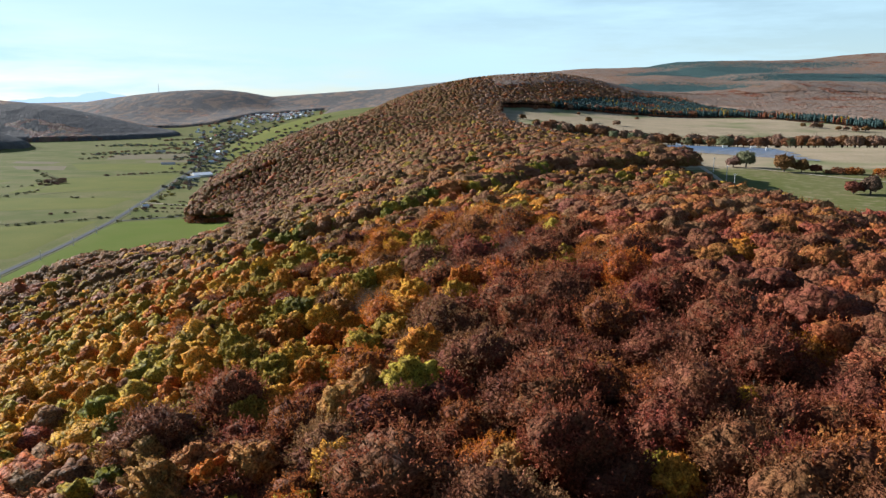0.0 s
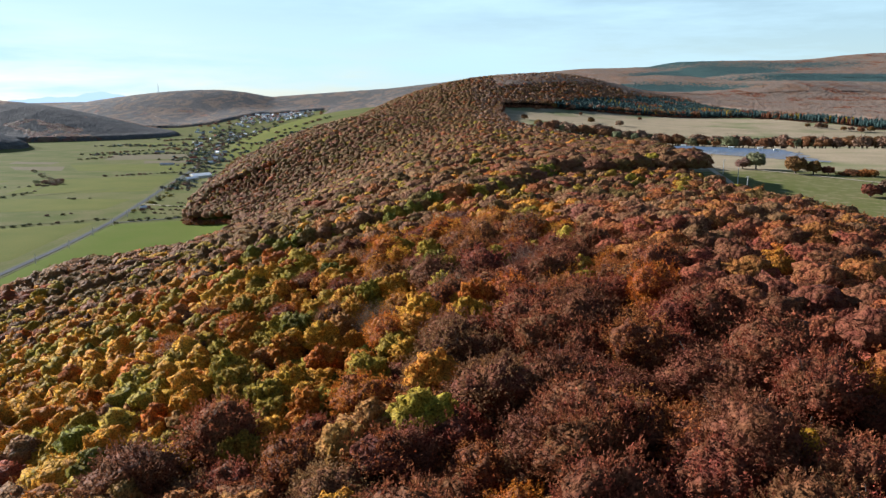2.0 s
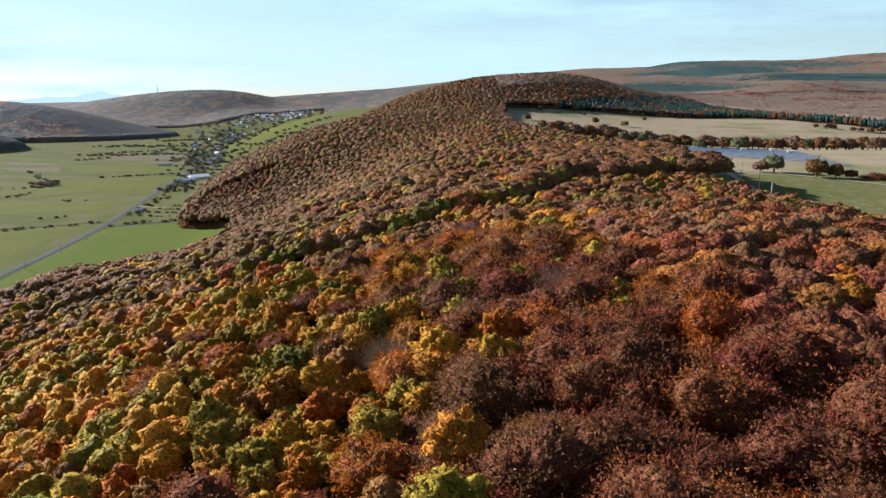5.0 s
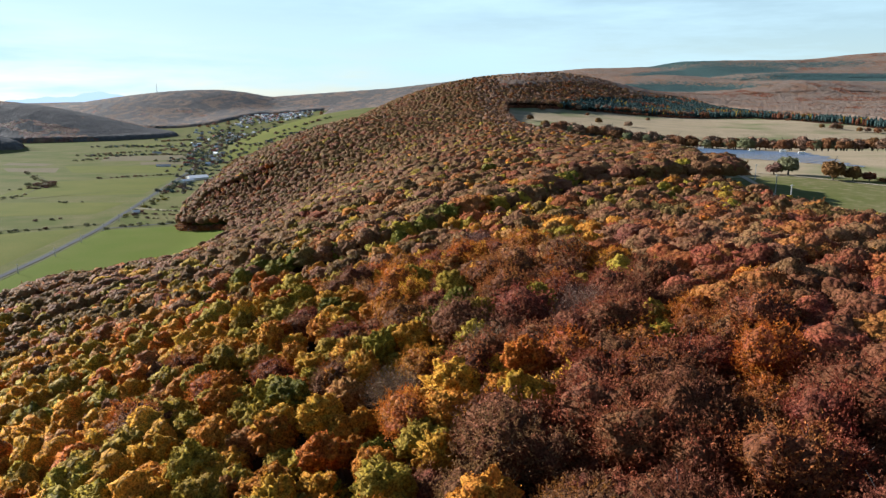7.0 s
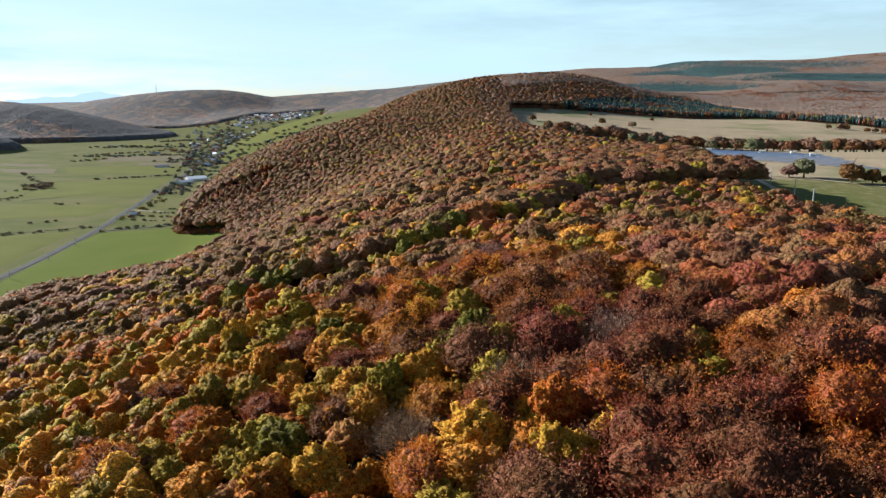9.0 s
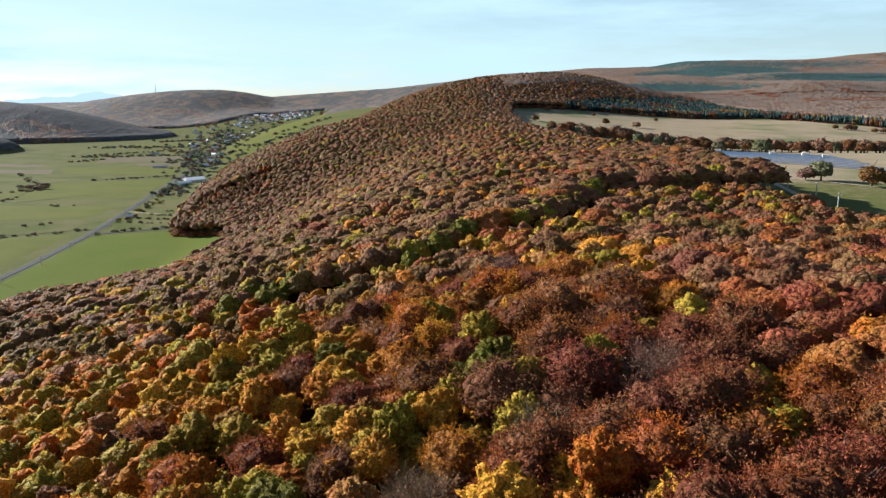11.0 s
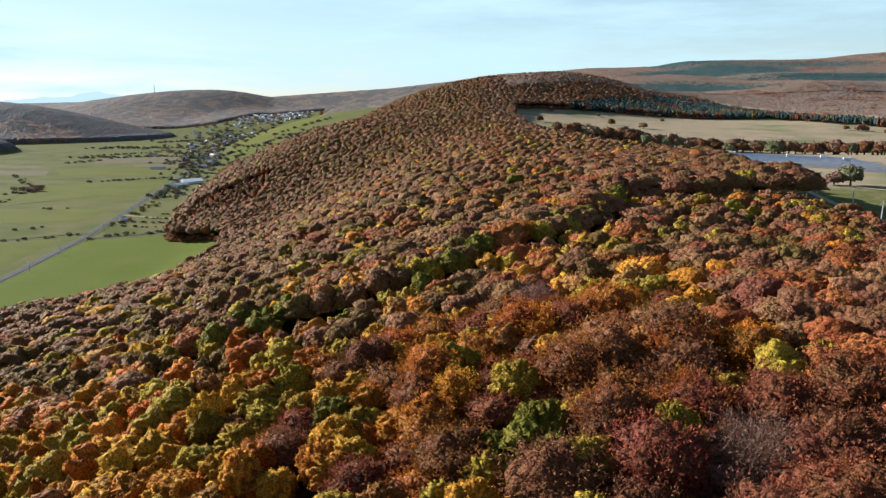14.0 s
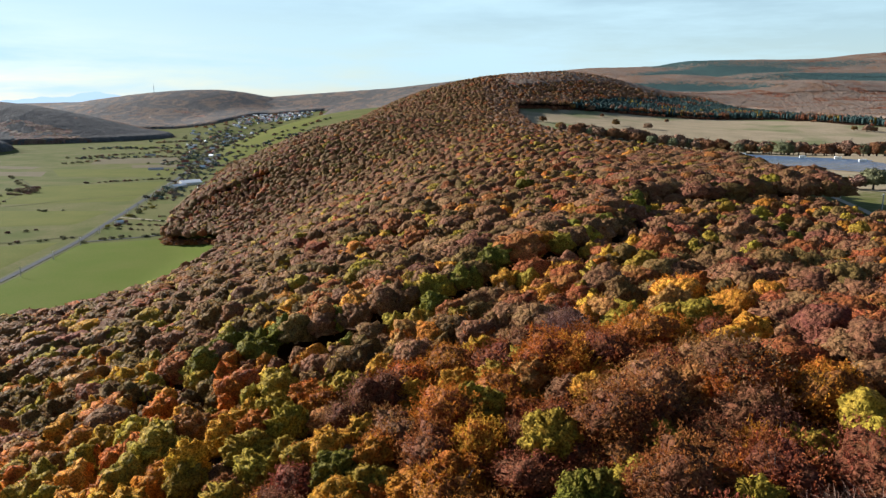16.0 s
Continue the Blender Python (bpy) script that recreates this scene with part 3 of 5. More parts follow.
def tube(path, radii, sides=6):
    """A tapering stem along a line of points: vertices and quads."""
    path = np.asarray(path, float)
    ring = np.linspace(0, 2 * np.pi, sides, endpoint=False)
    run = unit(np.gradient(path, axis=0))
    a = unit(np.cross(run, (0.31, 0.17, 0.93)) + 1e-6)
    b = np.cross(run, a)
    v = path[:, None] + np.asarray(radii)[:, None, None] * (np.cos(ring)[None, :, None] * a[:, None] + np.sin(ring)[None, :, None] * b[:, None])
    q = np.arange(len(path) * sides).reshape(len(path), sides)
    f = np.stack([q[:-1], np.roll(q[:-1], -1, 1), np.roll(q[1:], -1, 1), q[1:]], -1).reshape(-1, 4)
    return v.reshape(-1, 3), f


def trunk_mesh(kind, rng, mat):
    """Trunk with its limbs."""
    high = {"spruce": 13.0, "field": 8.0}.get(kind, 10.5)
    bow = rng.normal(size=2) * 0.35
    steps = np.linspace(0, 1, 5)
    stem = np.c_[bow[0] * np.sin(steps * 2.2), bow[1] * np.sin(steps * 2.6), steps * high]
    vs, fs = [], []
    wide = {"field": 0.4, "oak": 0.34, "beech": 0.3, "bare": 0.26, "spruce": 0.2}[kind]
    pieces = [(stem, wide * np.array([1.25, 0.95, 0.8, 0.55, 0.2]))]
    for _ in range({"field": 4, "oak": 3, "beech": 4, "bare": 14, "spruce": 0}[kind]):
        k = rng.uniform(0.38, 0.88)
        turn, lean = rng.uniform(0, 2 * np.pi), rng.uniform(0.5, 1.1)
        start = np.array([np.interp(k, steps, stem[:, c]) for c in range(3)])
        way = unit(np.array([np.cos(turn) * lean, np.sin(turn) * lean, 1.0]))
        reach = rng.uniform(2.6, 4.8)
        s = np.linspace(0, 1, 4)[:, None]
        limb = start + way * reach * s + np.array([0, 0, 0.9]) * s**2 + rng.normal(size=3) * 0.3 * s
        pieces.append((limb, wide * 0.42 * np.array([1, 0.75, 0.5, 0.15])))
    count = 0
    for p, r in pieces:
        v, f = tube(p, r, 5 if p is stem else 3)
        vs.append(v)
        fs.append(f + count)
        count += len(v)
    f = np.concatenate(fs)
    return mesh_of("trunk", np.concatenate(vs), np.full(len(f), 4), f.ravel(), [mat], smooth=True)


def scatter(x0, x1, y0, y1, step, seed, where, jitter=0.45):
    """Places on a shaken grid, kept where the wood stands."""
    rng = np.random.default_rng(seed)
    x, y = np.meshgrid(np.arange(x0, x1, step), np.arange(y0, y1, step * 0.9))
    x = x + (np.arange(x.shape[0]) % 2)[:, None] * step * 0.5
    x, y = (c + rng.uniform(-jitter, jitter, c.shape) * step for c in (x, y))
    x, y = x.ravel(), y.ravel()
    keep = where(x, y)
    return x[keep], y[keep]


# single trees that stand out by their colour
STANDOUT = {
    "gold": [(8, 352), (-6, 143), (-11, 141), (-32, 196), (25, 223), (3, 134), (12, 140), (-13, 80), (24, 66), (42, 66), (2, 105), (-45, 123), (37, 81), (-39, 99), (-6, 135), (4, 306), (32, 229), (-13, 170), (-32, 169)],
    "olive": [(32, 196), (30, 165), (-93, 170), (-36, 149), (-46, 211), (27, 239), (22, 191), (23, 71), (-5, 97), (-29, 99), (-18, 72), (-14, 121), (-60, 137), (23, 191), (28, 153), (-2, 163), (-43, 175), (3, 188), (23, 191), (30, 190), (-48, 217)],
    "green": [(-61, 267), (-4, 184), (-51, 103), (-59, 114), (-32, 152), (-10, 185), (-3, 185), (-10, 184), (-4, 182), (-59, 265), (-21, 270), (-62, 274)],
    "tan": [(-24, 176), (-12, 98), (-24, 83), (8, 72), (-14, 92), (-35, 79), (-23, 153)],
    "orange": [(37, 137), (50, 92), (11, 184), (-74, 134), (15, 60), (29, 96), (5, 79), (-12, 136), (35, 161), (51, 174), (35, 131), (32, 260), (-7, 214), (23, 222), (-49, 166)],
    "red": [(49, 106), (-8, 204), (46, 106), (1, 69), (-9, 69), (0, 95), (11, 93), (-69, 110), (-20, 188), (-9, 196), (-27, 182), (47, 180)],
    "purple": [(12, 63), (11, 76), (15, 160), (18, 150), (-39, 196), (20, 79), (-29, 222)],
    "grey": [(37, 69), (35, 106), (19, 173), (19, 170), (14, 169), (-15, 150)],
}
KIND_OF = {"gold": "oak", "olive": "oak", "green": "oak", "tan": "oak", "orange": "beech", "red": "beech", "purple": "beech", "grey": "bare", "rust": "beech", "brown": "oak"}


def stand_edge(x, y):
    """How far a place lies behind the front of the old stand on the ridge."""
    return y - np.interp(x, [-75, -40, -14, 14, 30, 45, 60, 150], [262, 270, 282, 310, 326, 350, 392, 398])


def tree_choice(x, y, rng):
    """Kind and colour of a tree on the ridge by its place: oak towards the valley, beech on the crest."""
    n = len(x)
    oak = 0.52 - 0.005 * (x + 5) * ramp(300, 160, y) - 0.16 * ramp(0, 30, x) * ramp(320, 250, y) + 0.75 * (value_noise(x, y, 34, 11) - 0.5) + 0.2 * ramp(-5, -45, x) * ramp(330, 240, y) - 0.08 * ramp(300, 700, y)
    oak = np.where((y < 150) & (x > 8), oak - 0.12, oak) - 0.3 * ramp(-34, -18, x) * ramp(26, 12, x) * ramp(165, 185, y) * ramp(290, 265, y)
    roll = rng.uniform(size=n)
    patch = np.clip(value_noise(x, y, 22, 23) * 0.75 + rng.uniform(size=n) * 0.42 - 0.08, 0, 0.999)
    far = ramp(260, 520, y)
    oak_set = np.array(["gold", "olive", "olive", "orange", "gold", "tan", "olive", "brown", "gold", "green"])
    oak_far = np.array(["tan", "olive", "brown", "rust", "brown", "olive", "orange", "tan", "rust", "brown"])
    beech_set = np.array(["rust", "purple", "brown", "rust", "red", "purple", "orange", "rust", "red", "grey", "brown", "rust"])
    a = oak_set[(patch * 10).astype(int)]
    a = np.where(rng.uniform(size=n) < far * 0.9, oak_far[(patch * 10).astype(int)], a)
    b = beech_set[(patch * 12).astype(int)]
    colour = np.where(roll < oak, a, b)
    kind = np.where(roll < oak, "oak", "beech")
    # the crest nearest to the start and the grove are dark beech
    dark = ((y < 134) & (x > -12) & (rng.uniform(size=n) < 0.9 + 0.1 * (x > 8))) | ((y > 134) & (y < 176) & (x > 4) & (x < 60) & (rng.uniform(size=n) < 0.8)) | ((x > 36) & (y < 260) & (rng.uniform(size=n) < 0.72 + 0.25 * (y < 150))) | ((y > 397) & (y < 570) & (x > 55) & (rng.uniform(size=n) < 0.85))
    dark = dark | ((y < 112) & (x < -12) & (x > -75) & (rng.uniform(size=n) < 0.4))
    night = np.array(["purple", "rust", "red", "brown", "rust", "purple", "brown", "red"])[(patch * 8).astype(int)]
    # umber on the near crest paints in the self-shadow of thin crowns
    night = np.where((y < 180) & (x > 10), np.array(["umber", "red", "rust", "umber", "red", "umber", "rust", "red"])[(patch * 8).astype(int)], night)
    night = np.where((y > 300) & (night == "red"), "purple", night)
    colour, kind = np.where(dark, night, colour), np.where(dark, "beech", kind)
    # farther along the ridge browns take the place of red and purple
    dull = (y > 225) & (rng.uniform(size=n) < 0.65)
    colour = np.where(dull & (colour == "red"), "rust", np.where(dull & (colour == "purple"), "brown", np.where(dull & (colour == "grey"), "tan", colour)))
    edge = (x > 38) & (y > 120) & (y < 300) & (rng.uniform(size=n) < 0.6)
    colour = np.where(edge & np.isin(colour, ["orange", "gold"]), "rust", np.where(edge & (colour == "tan"), "brown", colour))
    # farther crowns turn browner and duller, haze put into the choice of colour
    old = (y > 290) & (rng.uniform(size=n) < 0.6)
    colour = np.where(old & np.isin(colour, ["orange", "tan"]), "brown", np.where(old & (colour == "gold"), "olive", np.where(old & (x > 55) & (colour == "rust") & (rng.uniform(size=n) < 0.5), "purple", colour)))
    flank = ((y > 200) | (x < -45)) & (y < 620) & (x < 40) & np.isin(colour, ["purple", "red", "grey"]) & (rng.uniform(size=n) < 0.7)
    colour = np.where(flank, np.array(["olive", "brown", "tan", "gold", "brown"])[(patch * 5).astype(int)], colour)
    # the oaks of the flank towards the valley keep their colour longest
    bright = (x < 12) & (y > 105 + 1.2 * np.maximum(x + 20, 0)) & (y < 330) & np.isin(colour, ["purple", "brown", "grey", "red", "tan", "rust"]) & (rng.uniform(size=n) < (0.72 - 0.32 * ramp(-20, 12, x)) * (1 - 0.5 * ramp(200, 270, y)))
    warm = np.array(["gold", "olive", "olive", "gold", "orange", "olive"])[(patch * 6).astype(int)]
    colour, kind = np.where(bright, warm, colour), np.where(bright, "oak", kind)
    # a front of old oaks, still half green
    behind = stand_edge(x, y)
    front = (behind > -1) & (behind < 13) & (x > -72) & (x < 58) & (rng.uniform(size=n) < 0.7)
    colour = np.where(front, np.array(["olive", "brown", "green", "tan", "olive"])[(patch * 5).astype(int)], colour)
    kind = np.where(front, "oak", kind)
    # a belt of spruce and yellow larch behind the dry meadow
    back = y - meadow_end(x)
    belt = (x > 235) & (x < 700) & (back > 6) & (back < 30 + 0.5 * (x - 235)) & (back < 170) & (rng.uniform(size=n) < 0.85)
    larch = belt & (value_noise(x, y, 40, 43) > 0.62) & (x > 330) & (x < 640)
    colour = np.where(larch, "tan", np.where(belt, "conifer", colour))
    kind = np.where(belt, "spruce", kind)
    # crowns fade with distance, a little haze painted into them
    fade = (y > 560) & (rng.uniform(size=n) < 0.45 * ramp(560, 1000, y))
    colour = np.where(fade & np.isin(colour, ["tan", "brown", "olive", "gold", "orange"]), np.where(x < 60, "bronze", "fawn"), colour)
    dim = (y > 240) & (rng.uniform(size=n) < (0.75 - 0.25 * (x > 0)) * (0.55 + 0.45 * ramp(250, 340, y)))
    colour = np.where(dim & np.isin(colour, ["orange", "rust", "gold", "tan"]), np.where(patch > 0.62, "brown", "bronze"), np.where(dim & (colour == "olive") & (patch > 0.3), "bronze", colour))
    kind = np.where(colour == "grey", "bare", kind)
    return kind, colour


def stature(x, y, rng):
    """Size of a tree: lower young growth before the old grove and along the wood's edges."""
    s = rng.uniform(0.74, 1.26, len(x))
    behind = stand_edge(x, y)
    on = (x > -72) & (x < 60)
    s = np.where(on & (behind > -1) & (behind < 32), s * 0.5 + 0.92, np.where(on & (behind > -26) & (behind <= -1), s * 0.84, s))
    s = s * np.where(y > 300, 0.8 + 0.4 * value_noise(x, y, 17, 29), 1.0)
    young = (y > 300) & (y < 397) & (x > 50)
    grove = (y > 397) & (y < 580) & (x > 60)
    # young growth before a stand of old trees at the valley's foot
    s = np.where((x > -292) & (x < -208) & (y > 838) & (y < 908), s * 0.42, np.where((x > -300) & (x < -205) & (y >= 908) & (y < 960), s * 0.4 + 0.85, s))
    s = np.where((x < -225) & (y > 755) & (y < 830), s * 0.4 + 0.75, s)
    return np.where(young, s * 0.78, np.where(grove, s * 0.6 + 0.88 + 0.3 * ramp(95, 130, x), s))


def forest(name, label, x, y, kinds, colours, sizes, leaves, leaf_size, seed, group="", spread=1.0, dense=1.0, bosses=0, solid=BALL[1]):
    """Very many trees in one mesh."""
    rng = np.random.default_rng(seed)
    z = ground_at(x, y)
    verts, index, counts, slots, shades, smooths, at = [], [], [], [], [], [], 0
    number = np.array([COLOURS.index(c) for c in colours])
    for kind in sorted(set(kinds)):
        for shape in range(5):
            fine = kind in ("beech", "bare")
            if bosses and kind in ("oak", "beech"):
                leaf, heart, lump_faces = bossed_crown(kind, rng, bosses + 6 * fine, int(leaves * (1.7 if fine else 1)), leaf_size * (0.8 if fine else 1), solid)
            else:
                leaf, heart = crown_arrays(kind, rng, int(leaves * 1.15) if fine else leaves, leaf_size * 0.85 if fine else leaf_size, dense * (0.2 if fine else 0.95))
                lump_faces = ICO_F
            base = np.concatenate([leaf, heart])
            nq = len(leaf) // 3
            mine = np.flatnonzero((kinds == kind) & (np.arange(len(x)) % 5 == shape))
            if not len(mine):
                continue
            turn, s = rng.uniform(0, 2 * np.pi, len(mine)), sizes[mine]
            c, si = np.cos(turn) * s * spread, np.sin(turn) * s * spread
            v = np.stack([base[None, :, 0] * c[:, None] - base[None, :, 1] * si[:, None] + x[mine, None], base[None, :, 0] * si[:, None] + base[None, :, 1] * c[:, None] + y[mine, None], base[None, :, 2] * (0.45 + 0.55 * s)[:, None] + z[mine, None]], -1)
            face = np.concatenate([np.arange(3 * nq), (lump_faces + 3 * nq).ravel()])
            idx = face[None] + (at + np.arange(len(mine)) * len(base))[:, None]
            per = nq + len(lump_faces)
            verts.append(v.reshape(-1, 3))
            index.append(idx.ravel())
            counts.append(np.full(per * len(mine), 3))
            slot = np.repeat(number[mine][:, None], per, 1)
            # hearts of bare crowns get the painted inner shade
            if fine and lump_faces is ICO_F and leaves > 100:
                slot[:, nq:] = COLOURS.index("heart_shade")
            slots.append(slot.ravel())
            smooths.append(np.tile(np.concatenate([np.zeros(nq, bool), np.full(len(lump_faces), kind != "bare")]), len(mine)))
            shades.append(np.repeat(rng.uniform(size=len(mine)), per))
            at += len(mine) * len(base)
    me = mesh_of(name, np.concatenate(verts), np.concatenate(counts), np.concatenate(index), [LEAVES[c] for c in COLOURS], np.concatenate(slots), np.concatenate(shades), np.concatenate(smooths))
    return tagged(new(name, me), label, "woodland", group, "stuff")


RNG = np.random.default_rng(41)
# small oaks stand closer on the flank towards the valley
tx, ty = scatter(-330, 175, 10, 440, 5.9, 5, lambda x, y: ridge_wood(x, y) & ((x > -6) | (y > 300)))
sx, sy = scatter(-330, 0, 10, 304, 5.0, 65, lambda x, y: ridge_wood(x, y) & (x <= -6) & (y <= 300))
tx, ty = np.concatenate([tx, sx]), np.concatenate([ty, sy])
lone = [(px_, py_, c) for c, places in STANDOUT.items() for px_, py_ in places]
lx, ly = np.array([p[0] for p in lone], float), np.array([p[1] for p in lone], float)
clear = (np.hypot(tx[:, None] - lx, ty[:, None] - ly) > 4.3).all(1)
gap = stand_edge(tx, ty)
clear = clear & ~((gap > -10) & (gap < -0.5) & (tx > -56) & (tx < 60))
tx, ty = tx[clear], ty[clear]
tk, tc = tree_choice(tx, ty, RNG)
ts = stature(tx, ty, RNG) * np.where(tk == "oak", 0.86, 1.0) * np.where((tx <= -6) & (ty <= 300), 0.86, 1.0)
tx, ty = np.concatenate([tx, lx]), np.concatenate([ty, ly])
tk = np.concatenate([tk, [KIND_OF[p[2]] for p in lone]])
tc = np.concatenate([tc, [p[2] for p in lone]])
ts = np.concatenate([ts, RNG.uniform(0.98, 1.16, len(lone)) * np.where((ly < 110) & (lx > 0), 0.76, np.where(lx < -6, 0.84, 1.0))])
away = np.abs(tx - 5 + 0.16 * (ty - 62))
close = (ty > 50) & (ty < 238) & (away < np.where(tk == "oak", 41, 51))
ring = ~close & (ty > 46) & (ty < 310) & (away < 38 + 0.52 * ty) & (tx < 150)

WORDS = {
    "gold": "golden yellow autumn leaves", "olive": "yellow-green autumn leaves", "green": "leaves that are still dark green", "tan": "pale tan withering leaves",
    "orange": "glowing orange autumn leaves", "rust": "rust-brown autumn leaves", "red": "deep red-brown autumn leaves", "brown": "dull brown withered leaves",
    "purple": "dark purplish brown thinning leaves", "umber": "umber-brown leaves, darkened with the shade inside the crown", "bronze": "bronze-brown autumn leaves", "grey": "bare grey twigs and hardly a leaf", "conifer": "dark green needles", "mauve": "pale brownish thinning leaves", "fawn": "faded fawn-brown leaves", "hedge": "dull grey-green leaves",
}
NAME = {"field": "field_oak", "oak": "oak_tree", "beech": "beech_tree", "bare": "bare_tree", "spruce": "spruce_tree"}
FORM = {"field": "spreading open-grown oak tree with ", "oak": "lumpy round-crowned oak tree with ", "beech": "feathery dome-crowned beech tree with ", "bare": "almost leafless tree with ", "spruce": "pointed spruce tree with "}
LEAF_N, LEAF_SIZE = {"field": 520, "oak": 1300, "beech": 3700, "bare": 4200, "spruce": 700}, {"field": 0.7, "oak": 0.26, "beech": 0.25, "bare": 0.6, "spruce": 0.7}
# beech hearts darker than their leaves: the crown's self-shadow put into colour
SHADED_HEART = {"orange": "rust", "rust": "umber", "gold": "orange", "olive": "olive", "tan": "brown"}
TRUNKS, SHAPES, TREES = {}, {}, {}


def tree(kind, colour, shape, x, y, size, turn, group, spread=1.0):
    """A tree with its trunk and crown; alike ones share their meshes."""
    key = (kind, colour, shape)
    m = pose(x, y, float(ground_at(x, y)) - 0.1, 0, 0, turn)
    if key in TREES:
        ob = copy_thing(TREES[key], m)
    else:
        rng = np.random.default_rng(100 + shape * 7 + len(kind))
        if (kind, shape) not in SHAPES:
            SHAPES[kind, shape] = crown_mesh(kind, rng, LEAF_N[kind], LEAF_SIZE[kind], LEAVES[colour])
            TRUNKS[kind, shape] = trunk_mesh(kind, rng, BARK)
        crown = SHAPES[kind, shape].copy()
        crown.materials[0] = LEAVES[colour]
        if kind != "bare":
            crown.materials[1] = LEAVES[SHADED_HEART.get(colour, "umber") if kind == "beech" else colour]
        ob = tagged(new(NAME[kind]), FORM[kind] + WORDS[colour], "tree", group)
        part("trunk", TRUNKS[kind, shape], ob)
        part("crown", crown, ob)
        ob.matrix_basis = m
        TREES[key] = ob
    rng = np.random.default_rng(int(abs(x) * 37 + abs(y) * 91))
    ob.scale = (size * spread * rng.uniform(0.86, 1.16), size * spread * rng.uniform(0.86, 1.16), size * rng.uniform(0.92, 1.2))
    ob["group"] = group
    return ob


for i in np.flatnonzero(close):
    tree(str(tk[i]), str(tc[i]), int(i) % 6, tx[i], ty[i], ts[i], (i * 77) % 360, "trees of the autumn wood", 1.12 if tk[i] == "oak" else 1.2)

mid = ~close & ~ring & (ty > 80) & (tx > -230)
rest = ~close & ~mid & ~ring
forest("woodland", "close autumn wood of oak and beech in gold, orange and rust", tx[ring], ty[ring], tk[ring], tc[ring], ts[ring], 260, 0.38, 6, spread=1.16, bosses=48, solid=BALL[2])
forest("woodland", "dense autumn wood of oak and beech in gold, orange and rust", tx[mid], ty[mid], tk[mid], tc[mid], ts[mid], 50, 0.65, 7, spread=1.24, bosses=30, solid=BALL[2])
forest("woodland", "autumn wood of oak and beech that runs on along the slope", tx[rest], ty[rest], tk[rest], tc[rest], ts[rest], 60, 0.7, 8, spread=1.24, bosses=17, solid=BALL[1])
x, y = scatter(-350, 190, 440, 1060, 5.8, 9, ridge_wood)
k, c = tree_choice(x, y, RNG)
forest("woodland", "autumn wood of rust and brown crowns along the ridge", x, y, k, c, stature(x, y, RNG) * 0.62 + 0.3, 14, 0.95, 10, spread=1.2, bosses=17, solid=BALL[1])

# undergrowth that closes the wood's edges down to the ground
x, y = scatter(-330, 175, 180, 1000, 3.6, 15, lambda x, y: ridge_wood(x, y) & ~(ridge_wood(x + 9, y) & ridge_wood(x - 9, y) & ridge_wood(x, y - 9)))
rng = np.random.default_rng(16)
forest("undergrowth", "rust and grey brush along the edge of the wood", x, y, np.full(len(x), "bush"), np.array(["purple", "brown", "rust", "grey", "brown"])[rng.integers(5, size=len(x))], rng.uniform(1.5, 3.0, len(x)), 40, 0.9, 17)

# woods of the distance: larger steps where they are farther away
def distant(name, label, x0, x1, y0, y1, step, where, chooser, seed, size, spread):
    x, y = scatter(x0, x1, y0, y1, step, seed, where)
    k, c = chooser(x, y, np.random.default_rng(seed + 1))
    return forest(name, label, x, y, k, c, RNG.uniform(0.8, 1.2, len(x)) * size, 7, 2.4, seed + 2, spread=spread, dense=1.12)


def distant_choice(x, y, rng):
    n = len(x)
    dice = value_noise(x, y, 170, 31) * 0.6 + value_noise(x, y, 45, 32) * 0.3 + rng.uniform(size=n) * 0.1
    # mostly pale mauve, so the haze of the distance sits in the crown colours
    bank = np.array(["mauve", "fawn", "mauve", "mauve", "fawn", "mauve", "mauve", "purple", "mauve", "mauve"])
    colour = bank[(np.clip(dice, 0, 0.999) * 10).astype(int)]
    needle = (value_noise(x * 0.5, y, 330, 37) * 0.85 + 0.15 * rng.uniform(size=n) > 0.62) & (y > 2300) & (x > 0)
    needle = needle | (np.hypot((x - 1330) / 470, (y - 3720) / 260) + 0.3 * rng.uniform(size=n) < 1)
    back = y - meadow_end(x)
    belt = (x > 235) & (x < 700) & (back > 6) & (back < 30 + 0.5 * (x - 235)) & (back < 170) & (rng.uniform(size=n) < 0.85)
    larch = belt & (value_noise(x, y, 40, 43) > 0.62) & (x > 330) & (x < 640)
    needle = needle | belt
    colour = np.where(larch, "tan", np.where(needle, "conifer", colour))
    return np.where(needle, "spruce", "far"), colour


def right_side(x, y):
    return ridge_wood(x, y) & (x < 0.70 * y + 60) & (y >= 1500 + 0.9 * np.abs(x - 100) * (x < 420) - 900 * (x >= 420))


def valley_choice(x, y, rng):
    n = len(x)
    dice = value_noise(x, y, 120, 33) * 0.6 + value_noise(x, y, 50, 35) * 0.3 + value_noise(x, y, 11, 34) * 0.1
    # dusky crowns hold the shade and haze of these hills as colour
    return None, np.where((x < -1040) & (y < 3300), np.array(["dusky", "grey", "dusky", "dusky", "dusky"])[(np.clip(dice, 0, 0.999) * 5).astype(int)], np.array(["dusky", "grey", "dusky", "mauve", "dusky", "dusky", "mauve", "dusky", "mauve", "dusky"])[(np.clip(dice, 0, 0.999) * 10).astype(int)])


